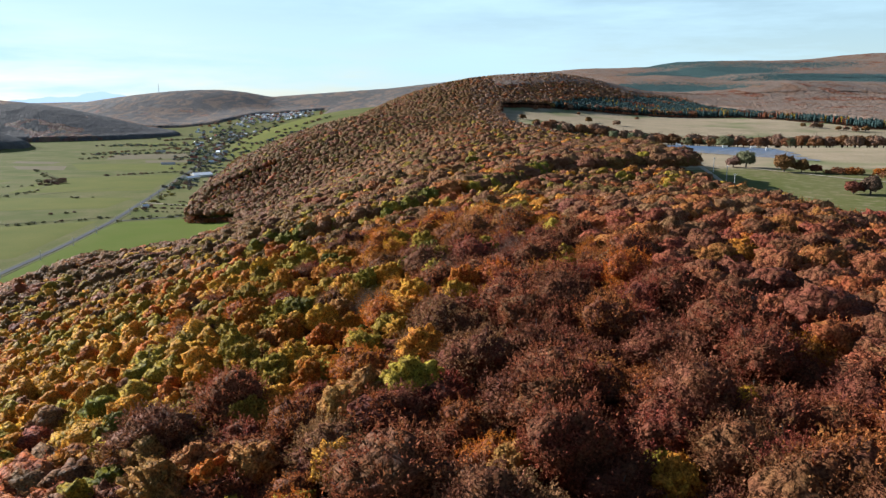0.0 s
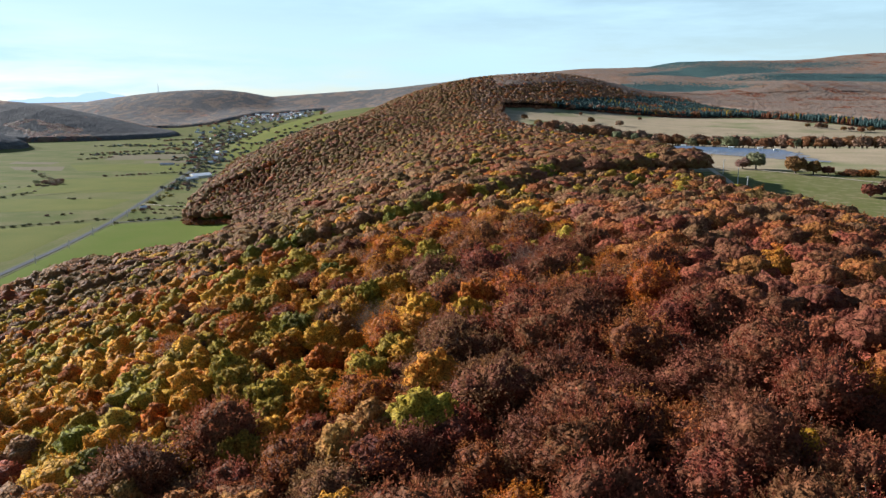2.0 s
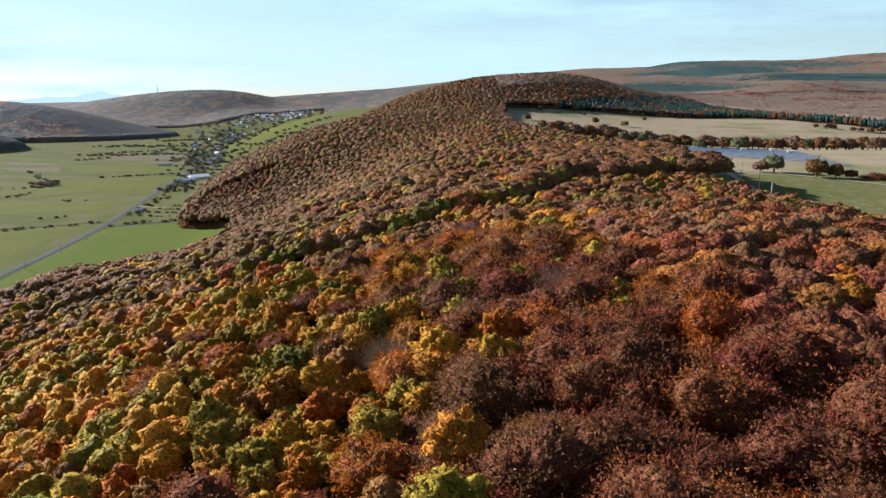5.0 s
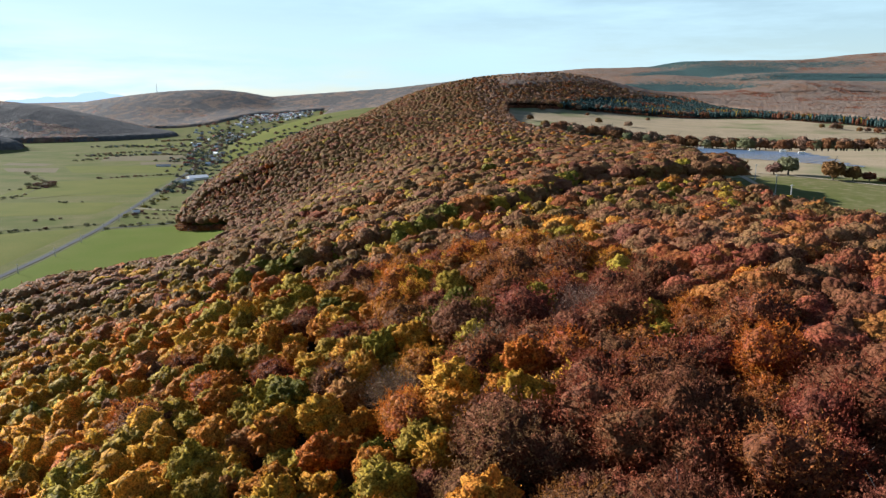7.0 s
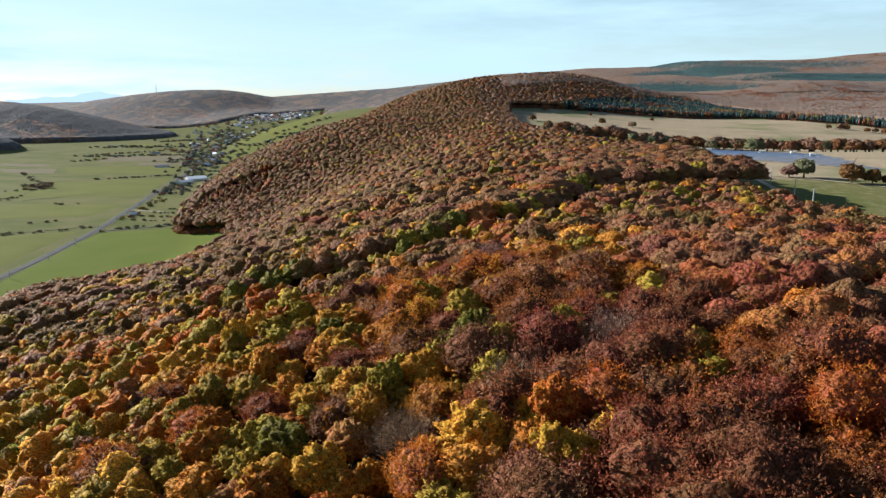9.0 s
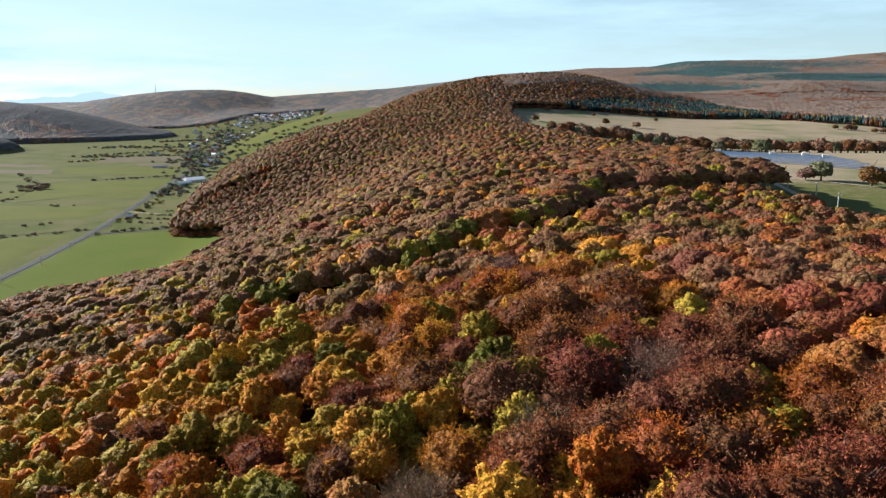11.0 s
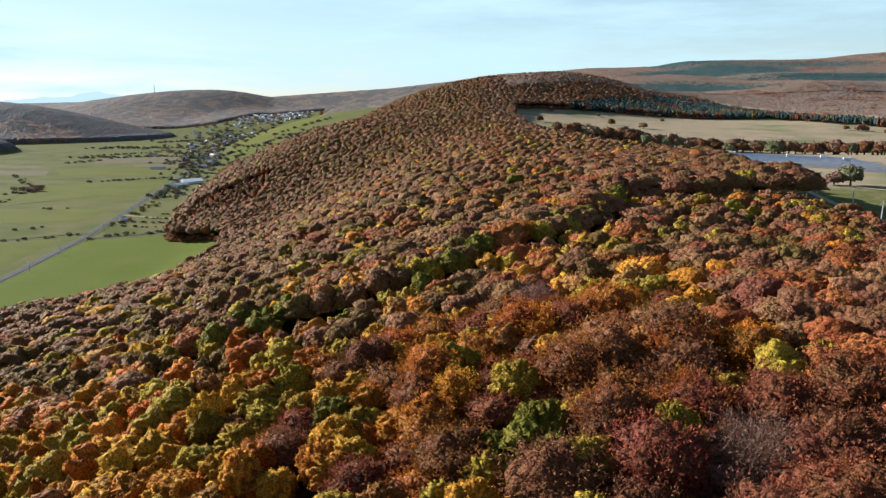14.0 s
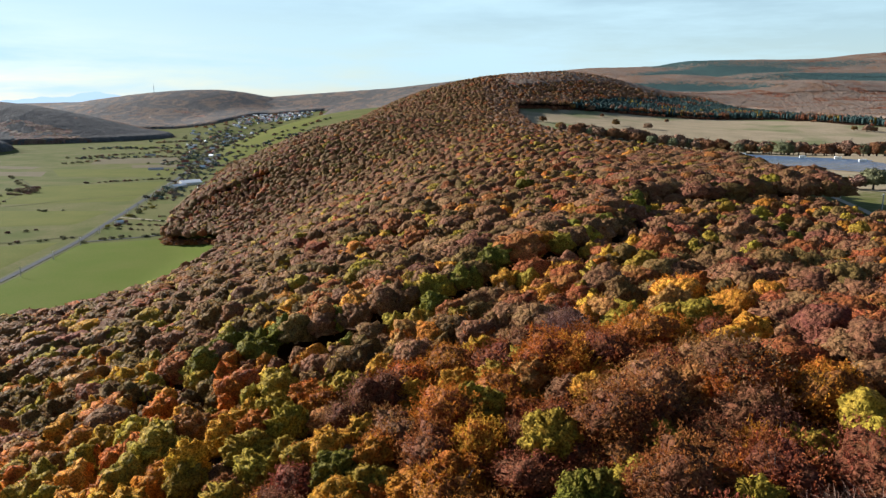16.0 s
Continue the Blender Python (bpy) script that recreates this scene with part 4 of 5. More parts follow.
def canopy(label, x0, x1, y0, y1, step, where, seed, high, crowns=0.0, chooser=distant_choice, swell=2.3):
    """The closed roof of a far wood, crown beside crown, with its edge down to the ground."""
    rng = np.random.default_rng(seed)
    x, y = np.meshgrid(np.arange(x0, x1, step), np.arange(y0, y1, step))
    x, y = (c + rng.uniform(-0.35, 0.35, c.shape) * step for c in (x, y))
    tall = high * (0.92 + 0.16 * value_noise(x, y, 45, seed)) + rng.uniform(-0.04, 0.04, x.shape) * step
    cx, cy = x, y
    if crowns:
        # each tree rounds its own crown up round its middle
        best = np.full(x.shape, 1e9)
        i, j = np.floor(x / crowns), np.floor(y / crowns)
        for a in (-1, 0, 1):
            for b in (-1, 0, 1):
                h = np.sin((i + a) * 127.1 + (j + b) * 311.7 + seed) * 43758.5453
                g = np.sin((i + a) * 269.5 + (j + b) * 183.3 + seed) * 24634.6345
                mx, my = (i + a + 0.15 + 0.7 * (h - np.floor(h))) * crowns, (j + b + 0.15 + 0.7 * (g - np.floor(g))) * crowns
                d = np.hypot(x - mx, y - my)
                cx, cy = np.where(d < best, mx, cx), np.where(d < best, my, cy)
                best = np.minimum(best, d)
        tall = tall + swell * (0.4 - np.minimum(best / crowns, 0.9) ** 2) + 0.45 * swell * np.sin(cx * 91.7 + cy * 57.3)
    stands = where(x, y)
    # lower towards the wood's edge
    depth = np.mean([where(x + 15 * a, y + 15 * b) for a, b in ((1, 0), (-1, 0), (0, 1), (0, -1), (0.7, 0.7), (-0.7, 0.7), (0.7, -0.7), (-0.7, -0.7))], axis=0)
    tall = tall * (0.25 + 0.75 * depth)
    z = ground_at(x, y) + np.where(stands, tall, -1.0)
    q = np.arange(x.size).reshape(x.shape)
    quad = np.stack([q[:-1, :-1], q[:-1, 1:], q[1:, 1:], q[1:, :-1]], -1).reshape(-1, 4)
    quad = quad[stands.ravel()[quad].any(1)]
    tri = np.concatenate([quad[:, [0, 1, 2]], quad[:, [0, 2, 3]]])
    _, c = chooser(cx.ravel()[quad[:, 0]], cy.ravel()[quad[:, 0]], rng)
    slot = np.array([COLOURS.index(v) for v in c])
    me = mesh_of("woodland", np.stack([x, y, z], -1).reshape(-1, 3), np.full(len(tri), 3), tri.ravel(), [LEAVES[v] for v in COLOURS], np.concatenate([slot, slot]), np.tile(np.modf(np.abs(np.sin(cx.ravel()[quad[:, 0]] * 12.9 + cy.ravel()[quad[:, 0]] * 78.2)) * 4375.5)[0], 2), np.ones(len(tri), bool))
    return tagged(new("woodland", me), label, "woodland", "", "stuff")


def inner(x, y):
    return ridge_wood(x, y) & ridge_wood(x, y - 13) & ridge_wood(x - 9, y) & ridge_wood(x + 9, y)


def spruce_belt(x, y):
    back = y - meadow_end(x)
    return (x > 215) & (x < 760) & (back > 2) & (back < np.interp(x, [215, 330, 460, 620, 760], [12, 120, 230, 380, 120]) * (0.75 + 0.5 * value_noise(x, y, 60, 47)))


def wood_edge(x, y):
    return ridge_wood(x, y) & ~inner(x, y) & ~spruce_belt(x, y)


def hill_top(x, y):
    return inner(x, y) & ~spruce_belt(x, y) & (y < 1500 + 0.9 * np.abs(x - 100) + 500 * (x < 420))


def behind_meadow(x, y):
    return right_side(x, y) & (x > 100) & inner(x, y) & ~spruce_belt(x, y)


x, y = scatter(-340, 640, 1056, 2160, 8.2, 12, hill_top)
k, c = tree_choice(x, y, np.random.default_rng(13))
forest("woodland", "brown autumn wood over the rounded hill", x, y, k, np.where(np.isin(c, ["gold", "olive", "green", "orange", "tan"]), np.where(value_noise(x, y, 70, 36) > 0.55, "brown", "fawn"), np.where(np.isin(c, ["red", "purple", "rust"]), np.where(value_noise(x, y, 30, 38) > 0.5, "brown", "rust"), c)), np.random.default_rng(14).uniform(0.85, 1.15, len(x)), 8, 1.3, 13, spread=1.3, bosses=9, solid=BALL[0])
canopy("mixed wood of bare beech behind the meadow", 90, 1720, 850, 2300, 3.6, behind_meadow, 51, 12.0, 9.0, swell=1.5)
distant("spruce_wood", "dark spruce and yellow larch along the dry meadow", 200, 770, 1040, 1960, 7.0, spruce_belt, lambda x, y, rng: (np.where((rng.uniform(size=len(x)) < 0.78) | (x > 330), "spruce", "far"), np.where((value_noise(x, y, 26, 43) * 0.7 + 0.3 * rng.uniform(size=len(x)) > 0.74) & (x > 330) & (y - meadow_end(x) < 130) & (y - meadow_end(x) > 18), "olive", np.where((value_noise(x, y, 40, 44) > 0.8) & (x > 380), "purple", "conifer"))), 55, 1.1, 1.1)
x, y = scatter(-340, 1500, 1056, 1760, 5.6, 57, wood_edge)
k, c = tree_choice(x, y, RNG)
c = np.where(k == "spruce", "purple", np.where(np.isin(c, ["gold", "orange", "tan", "olive", "rust"]), "grey", c))
forest("woodland", "brown trees along the edge of the wood", x, y, np.full(len(x), "dome"), c, stature(x, y, RNG), 44, 1.7, 58, dense=1.0)
forest("undergrowth", "brown brush at the foot of the wood", x, y - 4, np.full(len(x), "bush"), np.full(len(x), "purple"), np.full(len(x), 2.6), 16, 1.4, 59)
canopy("wooded slopes rising to the far ridge, haze put into their colour", 0, 2400, 2190, 3310, 6.0, right_side, 61, 13, 11.0, swell=1.0)
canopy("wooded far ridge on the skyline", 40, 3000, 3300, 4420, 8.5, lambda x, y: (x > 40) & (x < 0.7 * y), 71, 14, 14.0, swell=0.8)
canopy("wooded hill beside the valley, its shade painted into the crowns", -2700, -1000, 1800, 3300, 5.2, left_wood, 81, 12, 10.0, valley_choice, 0.7)
canopy("wooded hills behind the valley village", -2900, 80, 2650, 4420, 7.5, far_wood, 91, 12, 13.0, valley_choice, 0.6)


# ---- the single trees and bushes ----
BUSHES = {}


def bush(colour, shape, x, y, size, group, label):
    key = (colour, shape)
    m = pose(x, y, float(ground_at(x, y)) - 0.15, 0, 0, (x * 31 + y * 17) % 360)
    if key in BUSHES:
        ob = copy_thing(BUSHES[key], m)
    else:
        rng = np.random.default_rng(500 + shape)
        ob = new("bush", crown_mesh("bush", rng, 260, 0.5, LEAVES[colour]))
        ob.matrix_basis = m
        BUSHES[key] = ob
    ob.scale = (size * 0.8, size * 0.8, size * 0.6)
    return tagged(ob, label, "bush", group)


def far_bushes(label, lines):
    """Distant scrub, past counting, in one mesh."""
    xs, ys, ss, cs = [], [], [], []
    for x0, y0, x1, y1, count, size, seed, bank, shake in lines:
        rng = np.random.default_rng(seed)
        u = (np.arange(count) + rng.uniform(0.1, 0.9, count)) / count
        xs.append(x0 + (x1 - x0) * u + rng.normal(size=count) * shake)
        ys.append(y0 + (y1 - y0) * u + rng.normal(size=count) * shake)
        ss.append(size * rng.uniform(0.6, 1.4, count))
        cs.append(np.array(bank)[rng.integers(len(bank), size=count)])
    x = np.concatenate(xs)
    return forest("scrub", label, x, np.concatenate(ys), np.full(len(x), "bush"), np.concatenate(cs), np.concatenate(ss), 30, 1.1, 300)


def bush_line(x0, y0, x1, y1, count, size, seed, group, label, bank=("hedge", "hedge", "grey", "hedge"), shake=4.0):
    rng = np.random.default_rng(seed)
    for k in range(count):
        u = (k + rng.uniform(0.1, 0.9)) / count
        bush(bank[int(rng.integers(len(bank)))], int(rng.integers(3)), x0 + (x1 - x0) * u + rng.normal() * shake, y0 + (y1 - y0) * u + rng.normal() * shake, size * rng.uniform(0.6, 1.4), group, label)


for k, (x, y) in enumerate([(179, 1396), (217, 1434), (253, 1445), (272, 1476), (259, 1377), (253, 1249), (292, 1207), (363, 1348), (139, 1255), (147, 1141)]):
    tree("field", ["brown", "bronze", "fawn", "brown"][k % 4], k % 4, x, y, 0.7 if k in (4, 7) else 1.15, k * 50, "scattered meadow trees")
for kind, colour, shape, x, y, size in [("field", "grey", 1, 204, 499, 0.95), ("field", "hedge", 2, 212, 497, 1.25), ("field", "bronze", 0, 225, 468, 1.25), ("field", "bronze", 3, 234, 463, 0.95), ("field", "purple", 2, 243, 462, 0.75), ("field", "purple", 0, 211, 362, 0.95), ("field", "grey", 3, 219, 361, 1.0)]:
    tree(kind, colour, shape, x, y, size, shape * 90 + 20, "lone trees on the grass")
bush_line(247, 462, 292, 440, 14, 2.6, 3, "bushes on the grass bank", "thick rust-coloured bush on the grass bank", ("rust", "orange", "brown", "purple"))
bush_line(262, 430, 330, 470, 12, 2.8, 4, "bushes on the grass bank", "thick rust-coloured bush on the grass bank", ("rust", "orange", "brown", "purple"))

rng = np.random.default_rng(78)
for k in range(26):
    u = k / 25
    x, y = 150 + 95 * u + rng.normal() * 9, 1085 - 55 * u + rng.normal() * 22
    tree("field", ["grey", "brown", "mauve", "purple", "hedge"][k % 5], k % 4, x, y, rng.uniform(0.75, 1.25), k * 47, "scattered meadow trees")
rng = np.random.default_rng(77)
line = np.array([(150, 1046), (200, 1010), (317, 948), (402, 872), (470, 810), (560, 745), (640, 690)], float)
run = np.concatenate([[0], np.cumsum(np.hypot(*np.diff(line, axis=0).T))])
for k, s in enumerate(np.arange(4, run[-1], 3.4)):
    x, y = np.interp(s, run, line[:, 0]), np.interp(s, run, line[:, 1])
    tree("field", ["fawn", "brown", "hedge", "brown", "brown", "fawn", "brown", "fawn"][int(rng.integers(8))], k % 4, x + rng.normal() * 5, y + (k % 2) * 11 + rng.normal() * 3, rng.uniform(1.15, 1.75), k * 37, "tree belt behind the solar field", 1.1)
for k in range(9):
    x = 600 + k * 8 + rng.normal() * 4
    tree("field", ["bronze", "fawn", "brown", "brown"][k % 4], k % 4, x, 1200 - 9 * k + rng.normal() * 9, rng.uniform(0.8, 1.15), k * 61, "trees at the end of the dry meadow")

# ---- valley: road, fields, hedges ----
ASPHALT = mottled("asphalt", (0.075, 0.075, 0.077), (0.105, 0.105, 0.103), 0.08, 0.75, fine=3.0)
VERGE = mottled("verge", (0.15, 0.14, 0.075), (0.1, 0.11, 0.05), 0.1, 0.95)
DIRT = mottled("dirt", (0.40, 0.34, 0.25), (0.30, 0.25, 0.17), 0.2, 0.95)
WHEAT = mottled("young_wheat", (0.092, 0.122, 0.016), (0.115, 0.13, 0.026), 0.03, 0.9, fine=0.5)
PLOUGH = mottled("stubble", (0.17, 0.135, 0.085), (0.13, 0.115, 0.065), 0.05, 0.95, fine=0.8)
HAY = mottled("mown_grass", (0.14, 0.135, 0.036), (0.1, 0.112, 0.026), 0.02, 0.95, fine=0.6)
ROAD = [(-348, 440), (-353, 558), (-358, 652), (-376, 796), (-411, 969), (-470, 1235), (-510, 1420), (-560, 1630), (-650, 2000), (-760, 2450), (-880, 2860), (-960, 3300)]
tagged(ribbon("road_verge", ROAD, 12, 0.25, VERGE), "rough grass verge and ditch along the road", "verge", kind="structure")
DITCH = mottled("ditch_sedge", (0.07, 0.075, 0.035), (0.11, 0.1, 0.05), 0.2, 0.95)
for line in ([(-620, 690), (-485, 778), (-447, 790), (-399, 822), (-386, 826)], [(-700, 1010), (-642, 1040), (-640, 1120), (-660, 1180), (-700, 1290), (-780, 1400), (-848, 1470)], [(-640, 1352), (-590, 1400), (-528, 1448)], [(-600, 1045), (-520, 1150), (-462, 1190)]):
    tagged(ribbon("ditch", line, 2.6, 0.42, DITCH, 6.0), "narrow ditch overgrown with dark sedge", "ditch", kind="structure")
tagged(ribbon("road", ROAD, 5.4, 0.55, ASPHALT), "straight grey asphalt country road through the valley", "road", kind="structure")
# asphalt grey instead of dirt puts the hedge's shadow into this lane
tagged(ribbon("road", [(-373, 796), (-340, 812), (-298, 838)], 4.0, 0.35, ASPHALT), "narrow lane between field and wood, hedge shadow in its grey", "track", kind="structure")
tagged(ribbon("road", [(-404, 950), (-360, 930), (-318, 910)], 4.0, 0.35, DIRT), "dirt lane into the gardens", "track", kind="structure")
tagged(ribbon("road", [(190, 539), (181, 498), (170, 445), (158, 392), (150, 372), (128, 360)], 3.4, 0.3, DIRT), "pale dirt track beside the grove", "track", kind="structure")
tagged(ribbon("road", [(185, 521), (212, 489), (231, 458), (244, 429), (256, 410), (290, 372)], 3.0, 0.3, DIRT), "pale dirt track over the grass", "track", kind="structure")


def field(name, corners, mat, label, lift=0.3):
    """A field between four corners of the plan, its rim let into the ground."""
    a, b, c, d = (np.array(p, float) for p in corners)
    u, v = np.linspace(0, 1, 22)[None, :, None], np.linspace(0, 1, 30)[:, None, None]
    rows = (a * (1 - u) + b * u) * (1 - v) + (d * (1 - u) + c * u) * v
    ob = sheet(name, rows, lift, mat)
    for i, p in enumerate(ob.data.vertices):
        if i % 22 in (0, 21) or i // 22 in (0, 29):
            p.co.z -= lift + 0.1
    return tagged(ob, label, "field", kind="structure")


field("field", [(-336, 440), (-185, 430), (-240, 838), (-371, 788)], WHEAT, "bright green field of young wheat beside the road")
field("field", [(-560, 560), (-372, 600), (-392, 800), (-600, 700)], HAY, "smooth green pasture between ditch and road")
field("field", [(-660, 1060), (-455, 1105), (-515, 1395), (-720, 1290)], HAY, "wide green hay meadow")
field("field", [(-760, 1480), (-545, 1470), (-590, 1660), (-860, 1640)], HAY, "green hay meadow by the hedge")
field("field", [(-838, 1760), (-640, 1800), (-690, 1960), (-880, 1900)], PLOUGH, "strip of brown stubble")
field("field", [(-900, 1500), (-790, 1480), (-840, 1590), (-960, 1580)], PLOUGH, "strip of brown stubble")
field("field", [(-820, 1100), (-700, 1080), (-720, 1130), (-850, 1150)], PLOUGH, "strip of brown stubble")
field("field", [(-640, 860), (-430, 900), (-440, 1010), (-640, 1010)], HAY, "smooth green pasture beside the road")
field("field", [(-900, 1190), (-760, 1160), (-770, 1270), (-930, 1320)], HAY, "pale green hay meadow behind the willows")
field("field", [(-1010, 1660), (-900, 1640), (-910, 1700), (-1030, 1720)], PLOUGH, "strip of brown stubble")
field("field", [(-700, 1670), (-600, 1690), (-625, 1770), (-730, 1740)], PLOUGH, "strip of brown stubble")
field("field", [(-1150, 1480), (-990, 1450), (-1010, 1560), (-1180, 1600)], HAY, "green hay meadow below the hill")
field("field", [(-560, 1800), (-420, 1700), (-350, 2350), (-640, 2350)], HAY, "bright green hillside pasture under the wood", 0.6)
field("field", [(-980, 2250), (-800, 2300), (-840, 2420), (-1050, 2380)], HAY, "green pasture before the village", 0.5)

HEDGE = "hedge bushes in the valley"
LOW = "low scrubby bush at a field's edge"
bush_line(-482, 759, -382, 825, 12, 1.6, 10, HEDGE, LOW)
bush_line(-620, 690, -490, 750, 9, 1.8, 11, HEDGE, LOW)
bush_line(-646, 1352, -525, 1451, 26, 2.0, 12, HEDGE, LOW, ("hedge", "hedge", "grey"))
bush_line(-868, 1505, -700, 1270, 12, 2.2, 13, HEDGE, LOW)
bush_line(-690, 1260, -655, 1180, 14, 3.6, 14, "willow scrub by the ditch", "tall grey-green willow scrub by the ditch", ("grey", "hedge", "grey"), 9.0)
bush_line(-637, 1011, -624, 1099, 8, 1.8, 15, HEDGE, LOW)
bush_line(-655, 1180, -760, 1130, 10, 1.6, 16, HEDGE, LOW)
bush_line(-530, 1000, -505, 1015, 4, 1.6, 21, HEDGE, LOW)
bush_line(-470, 846, -462, 862, 3, 1.8, 22, HEDGE, LOW)
bush_line(-371, 800, -300, 842, 14, 1.6, 23, HEDGE, LOW)
bush_line(-380, 880, -412, 1080, 20, 2.0, 24, "garden bushes by the road", "dark garden bush beside the road", ("hedge", "grey", "green"), 5.0)
for k in range(5):
    bush_line(-384 + k * 8, 872 + k * 27, -318 + k * 2, 858 + k * 27, 9, 1.3, 30 + k, "orchard rows", "small round orchard tree in a row", ("hedge", "grey", "hedge"), 1.2)

GARDEN = ("dusky", "hedge", "conifer", "grey", "hedge", "dusky")
far_bushes("scattered garden trees and hedge scrub in the far valley", [
    (-412, 1120, -440, 1270, 34, 2.0, 60, GARDEN, 16.0),
    (-470, 1360, -560, 1680, 70, 2.3, 61, GARDEN, 22.0),
    (-560, 1680, -650, 1960, 110, 2.5, 62, GARDEN, 42.0),
    (-620, 1960, -740, 2500, 150, 2.9, 63, GARDEN, 70.0),
    (-525, 1690, -400, 1810, 60, 2.4, 64, GARDEN, 16.0),
    (-560, 1830, -380, 2010, 70, 2.6, 65, GARDEN, 26.0),
    (-700, 2500, -840, 3050, 120, 3.4, 66, GARDEN, 90.0),
    (-960, 1900, -700, 1960, 60, 2.2, 67, GARDEN, 16.0),
    (-1050, 2250, -800, 2260, 60, 2.6, 68, GARDEN, 24.0),
    (-901, 1762, -847, 1844, 12, 2.4, 17, ("hedge", "grey", "hedge", "brown"), 4.0),
    (-934, 1951, -780, 2130, 20, 2.4, 18, ("hedge", "grey", "hedge", "brown"), 4.0),
    (-967, 2480, -852, 2608, 22, 3.0, 19, ("hedge", "grey", "hedge", "brown"), 4.0),
    (-714, 2030, -827, 2161, 18, 2.6, 20, ("hedge", "grey", "hedge", "brown"), 4.0),
    (-425, 1100, -478, 1300, 22, 2.4, 25, ("hedge", "conifer", "grey"), 8.0),
    (-560, 1620, -700, 2200, 40, 3.4, 40, ("hedge", "grey", "conifer", "hedge"), 26.0),
    (-620, 2000, -560, 2350, 26, 3.6, 41, ("hedge", "grey", "conifer", "hedge"), 26.0),
    (-760, 2420, -950, 3200, 44, 4.4, 42, ("hedge", "grey", "conifer", "hedge"), 40.0),
    (-950, 3300, -620, 3500, 70, 4.6, 43, ("grey", "hedge", "brown", "hedge"), 70.0),
    (-470, 2050, -330, 2120, 12, 3.0, 44, ("hedge", "grey", "hedge", "brown"), 4.0),
])

# ---- buildings ----
PLASTER = mottled("plaster", (0.72, 0.69, 0.62), (0.62, 0.58, 0.5), 0.4, 0.9)
ROOFS = {
    "white": mottled("white_sheet_roof", (0.78, 0.78, 0.77), (0.68, 0.69, 0.7), 0.2, 0.5),
    "red": mottled("red_tiles", (0.33, 0.10, 0.06), (0.25, 0.085, 0.055), 0.3, 0.85),
    "grey": mottled("grey_sheet_roof", (0.30, 0.31, 0.33), (0.22, 0.22, 0.24), 0.3, 0.6),
    "brown": mottled("brown_tiles", (0.17, 0.09, 0.06), (0.12, 0.07, 0.05), 0.3, 0.85),
}
GLASS, *_ = material("window_glass", (0.03, 0.035, 0.04), 0.08)
DARK_WOOD = mottled("door_wood", (0.12, 0.075, 0.045), (0.08, 0.05, 0.03), 1.0, 0.7)


def box(bm, x0, x1, y0, y1, z0, z1):
    v = [bm.verts.new(p) for p in ((x0, y0, z0), (x1, y0, z0), (x1, y1, z0), (x0, y1, z0), (x0, y0, z1), (x1, y0, z1), (x1, y1, z1), (x0, y1, z1))]
    for f in ((3, 2, 1, 0), (4, 5, 6, 7), (0, 1, 5, 4), (1, 2, 6, 5), (2, 3, 7, 6), (3, 0, 4, 7)):
        bm.faces.new([v[i] for i in f])


def made(name, bm, mat):
    me = bpy.data.meshes.new(name)
    bm.to_mesh(me)
    bm.free()
    me.materials.append(mat)
    return me


HOUSES = {}


def house(x, y, turn, roof, length=11.0, width=8.0, eaves=3.6, pitch=3.0, group="village houses", label="", windows=True):
    """Walls with gables, a roof that overhangs, a chimney, a door and windows."""
    key = (roof, length, width, eaves)
    m = pose(x, y, float(ground_at(x, y)) - 0.2, 0, 0, turn)
    if key in HOUSES:
        return tagged(copy_thing(HOUSES[key], m), label, group=group)
    hl, hw = length / 2, width / 2
    ob = tagged(new("house"), label, "house", group)
    bm = bmesh.new()
    box(bm, -hl, hl, -hw, hw, 0, eaves)
    for sx in (-hl, hl):
        a, b, c = bm.verts.new((sx, -hw, eaves)), bm.verts.new((sx, hw, eaves)), bm.verts.new((sx, 0, eaves + pitch))
        bm.faces.new((a, b, c))
    part("wall", made("wall", bm, PLASTER), ob)
    bm = bmesh.new()
    o, th = 0.55, 0.22
    prof = [(-hw - o, eaves - pitch * o / hw), (0, eaves + pitch), (hw + o, eaves - pitch * o / hw), (hw + o, eaves - pitch * o / hw + th), (0, eaves + pitch + th * 1.2), (-hw - o, eaves - pitch * o / hw + th)]
    ends = [[bm.verts.new((sx, py, pz)) for py, pz in prof] for sx in (-hl - o, hl + o)]
    for k in range(6):
        bm.faces.new((ends[0][k], ends[0][(k + 1) % 6], ends[1][(k + 1) % 6], ends[1][k]))
    for e in ends:
        bm.faces.new((e[0], e[1], e[4], e[5]))
        bm.faces.new((e[1], e[2], e[3], e[4]))
    bmesh.ops.recalc_face_normals(bm, faces=bm.faces)
    top = part("roof", made("roof", bm, ROOFS[roof]), ob, roof + " roof")
    if windows:
        bm = bmesh.new()
        box(bm, hl * 0.3, hl * 0.3 + 0.7, -0.35, 0.35, eaves + pitch * 0.7, eaves + pitch + 1.1)
        part("chimney", made("chimney", bm, ROOFS["brown"]), top, "brick chimney")
        bm = bmesh.new()
        box(bm, -0.6, 0.6, -0.55, 0.55, -0.7, 0.7)
        pane = made("window", bm, GLASS)
        for sx in (-0.6, -0.1, 0.6):
            for sy in (-1, 1):
                w = part("window", pane, ob)
                w.location = (hl * sx, sy * (hw - 0.5), eaves * 0.55)
        bm = bmesh.new()
        box(bm, 0.23 * length - 0.5, 0.23 * length + 0.5, -hw - 0.04, -hw + 0.1, 0.1, 2.2)
        part("door", made("door", bm, DARK_WOOD), ob)
    ob.matrix_basis = m
    HOUSES[key] = ob
    return ob


